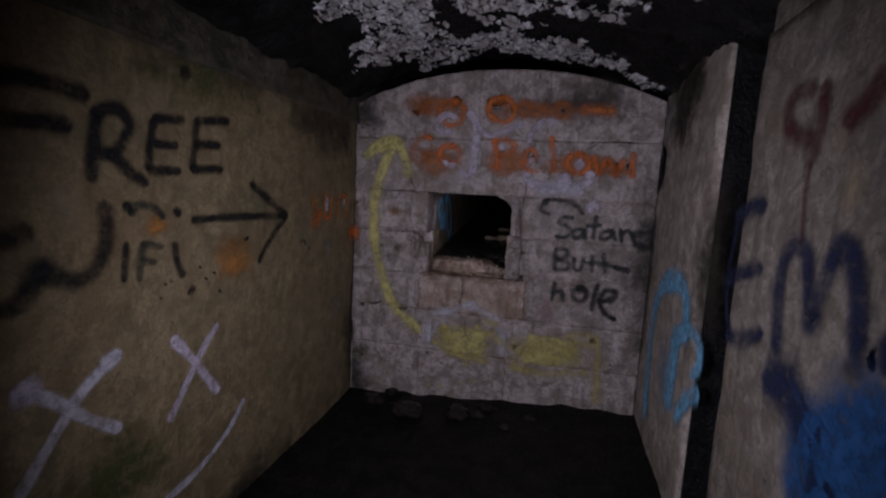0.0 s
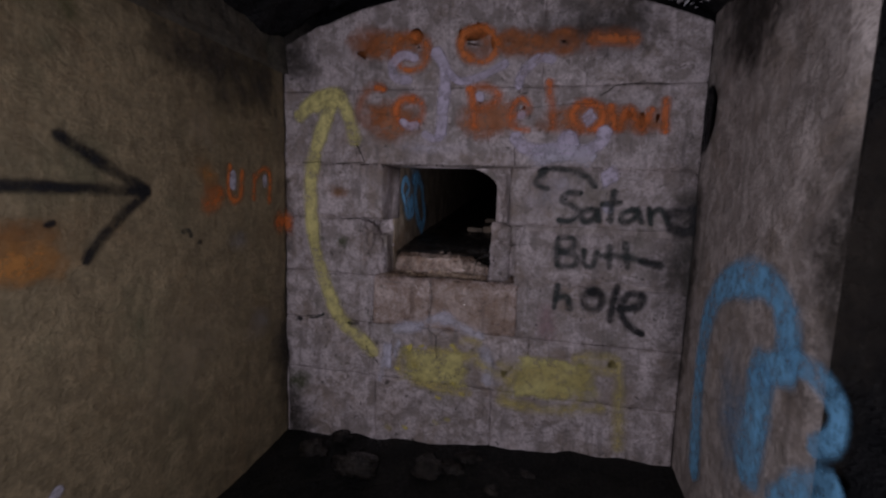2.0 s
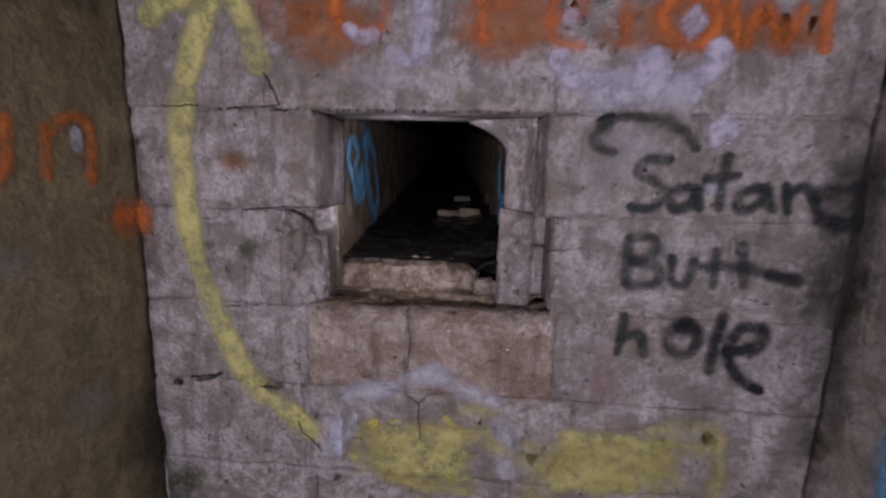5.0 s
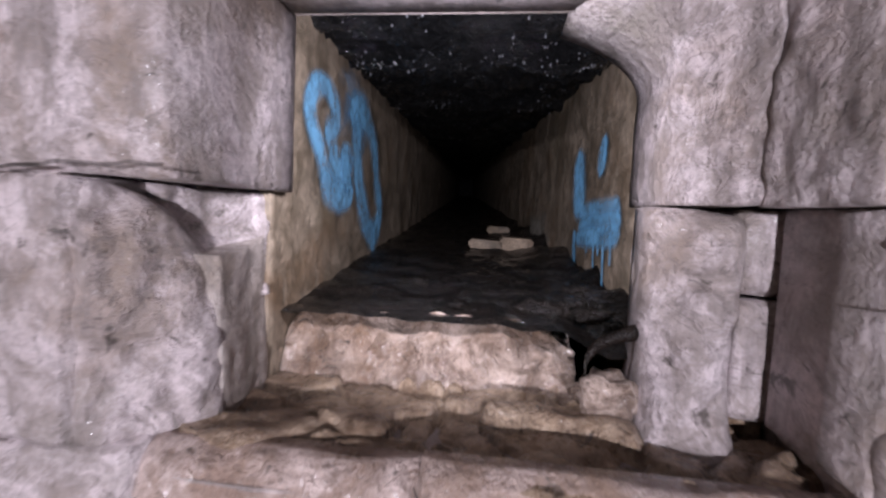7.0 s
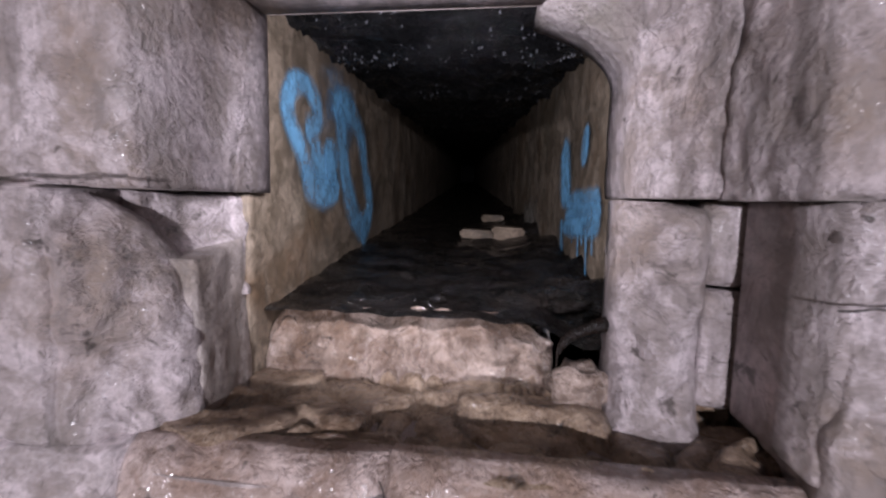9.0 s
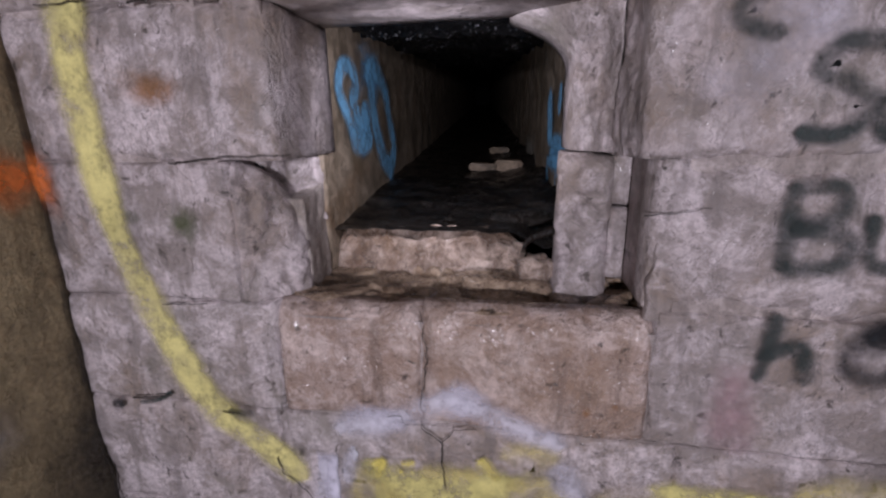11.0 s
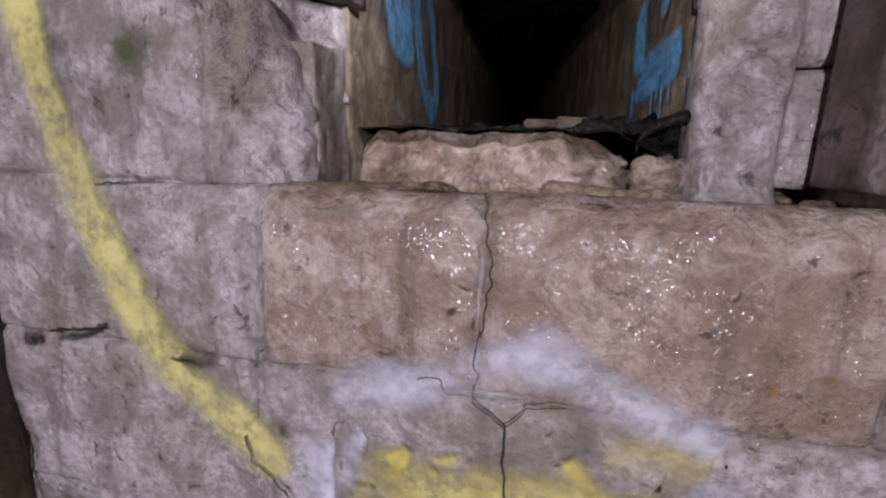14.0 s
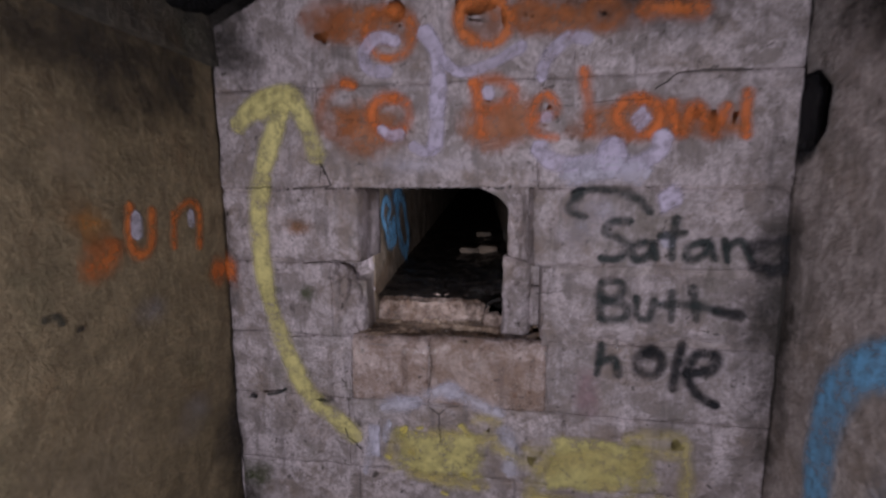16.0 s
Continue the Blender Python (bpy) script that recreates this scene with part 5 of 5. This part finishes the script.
lump("stone", (0.335, 4.185, 0.985), (0.040, 0.045, 0.036), STEP, "wet broken stone on the ledge beside the jamb", "stone", 4.4)

# dark rubble along the foot of the end wall
rubble_rng = random.Random(8)
for i in range(16):
    x, r = rubble_rng.uniform(-0.6, 1.3), rubble_rng.uniform(0.03, 0.07)
    lump("rubble_stone", (x, rubble_rng.uniform(3.62, 3.88), 0.02 + r * 0.25), (r * 1.4, r, r * 0.7), RUBBLE, "wet black rubble stone on the silt floor", "stone", i * 2.7, "rubble along the end wall")
# rough tan stone hanging below the edge of the vault
lump("corbel_stone", (1.10, 2.55, 2.40), (0.17, 0.22, 0.06), RIGHT_CONCRETE, "rough tan stone lodged under the vault edge", "stone", 9.3)

# lime crust flakes on the vault: too many to count
rng = random.Random(5)
verts, faces = [], []
for _ in range(26000):
    x, y = rng.uniform(-0.66, 1.28), rng.uniform(1.0, 4.0)
    cover = n3(x, y, 0, 2.1, 12) + 0.5 * n3(x, y, 0, 6.0, 12) + 0.45 * n3(x, y, 0, 17.0, 12) - 0.55 * abs((x - 0.32) / 0.95) ** 3
    if cover < 0.02 + rng.uniform(-0.08, 0.08):
        continue
    u, w = (x - XL + 0.06) / (XR + 0.30 - XL + 0.06), (y - YN) / (YB + 0.25 - YN)
    c = Vector(vault_point(u, w)) - Vector((0, 0, 0.008 + rng.uniform(0, 0.02)))
    r, k = rng.uniform(0.004, 0.010) + 0.024 * rng.random() ** 3, rng.randint(4, 7)
    tilt = Euler((rng.gauss(0, 0.4), rng.gauss(0, 0.4), rng.uniform(0, 6.3))).to_matrix()
    start = len(verts)
    verts.append(tuple(c - tilt @ Vector((0, 0, 0.3 * r))))
    for i in range(k):
        a = 2 * math.pi * i / k
        q = r * rng.uniform(0.55, 1.35)
        verts.append(tuple(c + tilt @ Vector((q * math.cos(a), q * math.sin(a), rng.uniform(-0.2, 0.35) * r))))
    for i in range(k):
        faces.append((start, start + 1 + (i + 1) % k, start + 1 + i))
tagged(mesh_object("lime_crust", verts, faces, FLAKE, smooth=False), "peeling white lime crust on the sooty vault", "crust", kind="stuff")

# beads of water hanging from the joint above the opening
WATER, water_tree, water_bsdf = material("water")
water_bsdf.inputs["Roughness"].default_value = 0.02
water_bsdf.inputs["IOR"].default_value = 1.33
water_bsdf.inputs["Transmission Weight"].default_value = 1.0
bead_rng = random.Random(3)
bm = bmesh.new()
for _ in range(46):
    x = bead_rng.choice((bead_rng.uniform(-0.16, 0.40), bead_rng.uniform(-0.66, 0.44)))
    r = bead_rng.uniform(0.002, 0.0042)
    bmesh.ops.create_icosphere(bm, subdivisions=2, radius=r, matrix=pose(x, YB - 0.001 + back_relief(x, Z4), Z4 + 0.001 - r * 0.5) @ Matrix.Diagonal((1, 1, 1.3, 1)))
me = bpy.data.meshes.new("water_beads")
bm.to_mesh(me)
bm.free()
me.materials.append(WATER)
for poly in me.polygons:
    poly.use_smooth = True
tagged(new("water_beads", me), "clear water beads hanging along the stone joint", "water", kind="stuff")

# wet drops and lime nubs hanging from the tunnel roof, thickest along its ribs
NUB, nub_tree, nub_bsdf = material("wet_lime_nub")
nub_bsdf.inputs["Base Color"].default_value = (0.10, 0.10, 0.11, 1)
nub_bsdf.inputs["Roughness"].default_value = 0.16
nub_bsdf.inputs["Coat Weight"].default_value = 1.0
nub_bsdf.inputs["Coat Roughness"].default_value = 0.08
nub_rng = random.Random(21)
ball = bmesh.new()
bmesh.ops.create_icosphere(ball, subdivisions=2, radius=1.0)
ball_verts = [vert.co.copy() for vert in ball.verts]
ball_faces = [tuple(vert.index for vert in face.verts) for face in ball.faces]
ball.free()
verts, faces = [], []
for i in range(620):
    y = 4.30 + 3.2 * nub_rng.random() ** 1.6
    if i % 3:
        y = 4.66 + 0.62 * round((y - 4.66) / 0.62) + nub_rng.gauss(0, 0.05)
    if y < 4.26:
        continue
    x = lerp(tunnel_left(y) + 0.02, tunnel_right(y) - 0.02, nub_rng.random())
    if n3(x, y, 0, 5.0, 31) < -0.05:
        continue
    t = (y - 4.22) / (END - 4.22)
    w = (-0.2 + math.sqrt(0.04 + 3.2 * t)) / 1.6
    top = roof_point((x - tunnel_left(y) + 0.03) / (tunnel_right(y) - tunnel_left(y) + 0.08), w)
    size = nub_rng.uniform(0.001, 0.0024) + 0.002 * nub_rng.random() ** 3
    start = len(verts)
    verts += [(x + size * c.x * nub_rng.uniform(0.9, 1.1), y + size * c.y, top[2] - size * 0.6 + size * 1.5 * c.z) for c in ball_verts]
    faces += [tuple(start + k for k in q) for q in ball_faces]
tagged(mesh_object("roof_drops", verts, faces, NUB), "glistening wet drops hanging from the black tunnel roof", "water", kind="stuff")
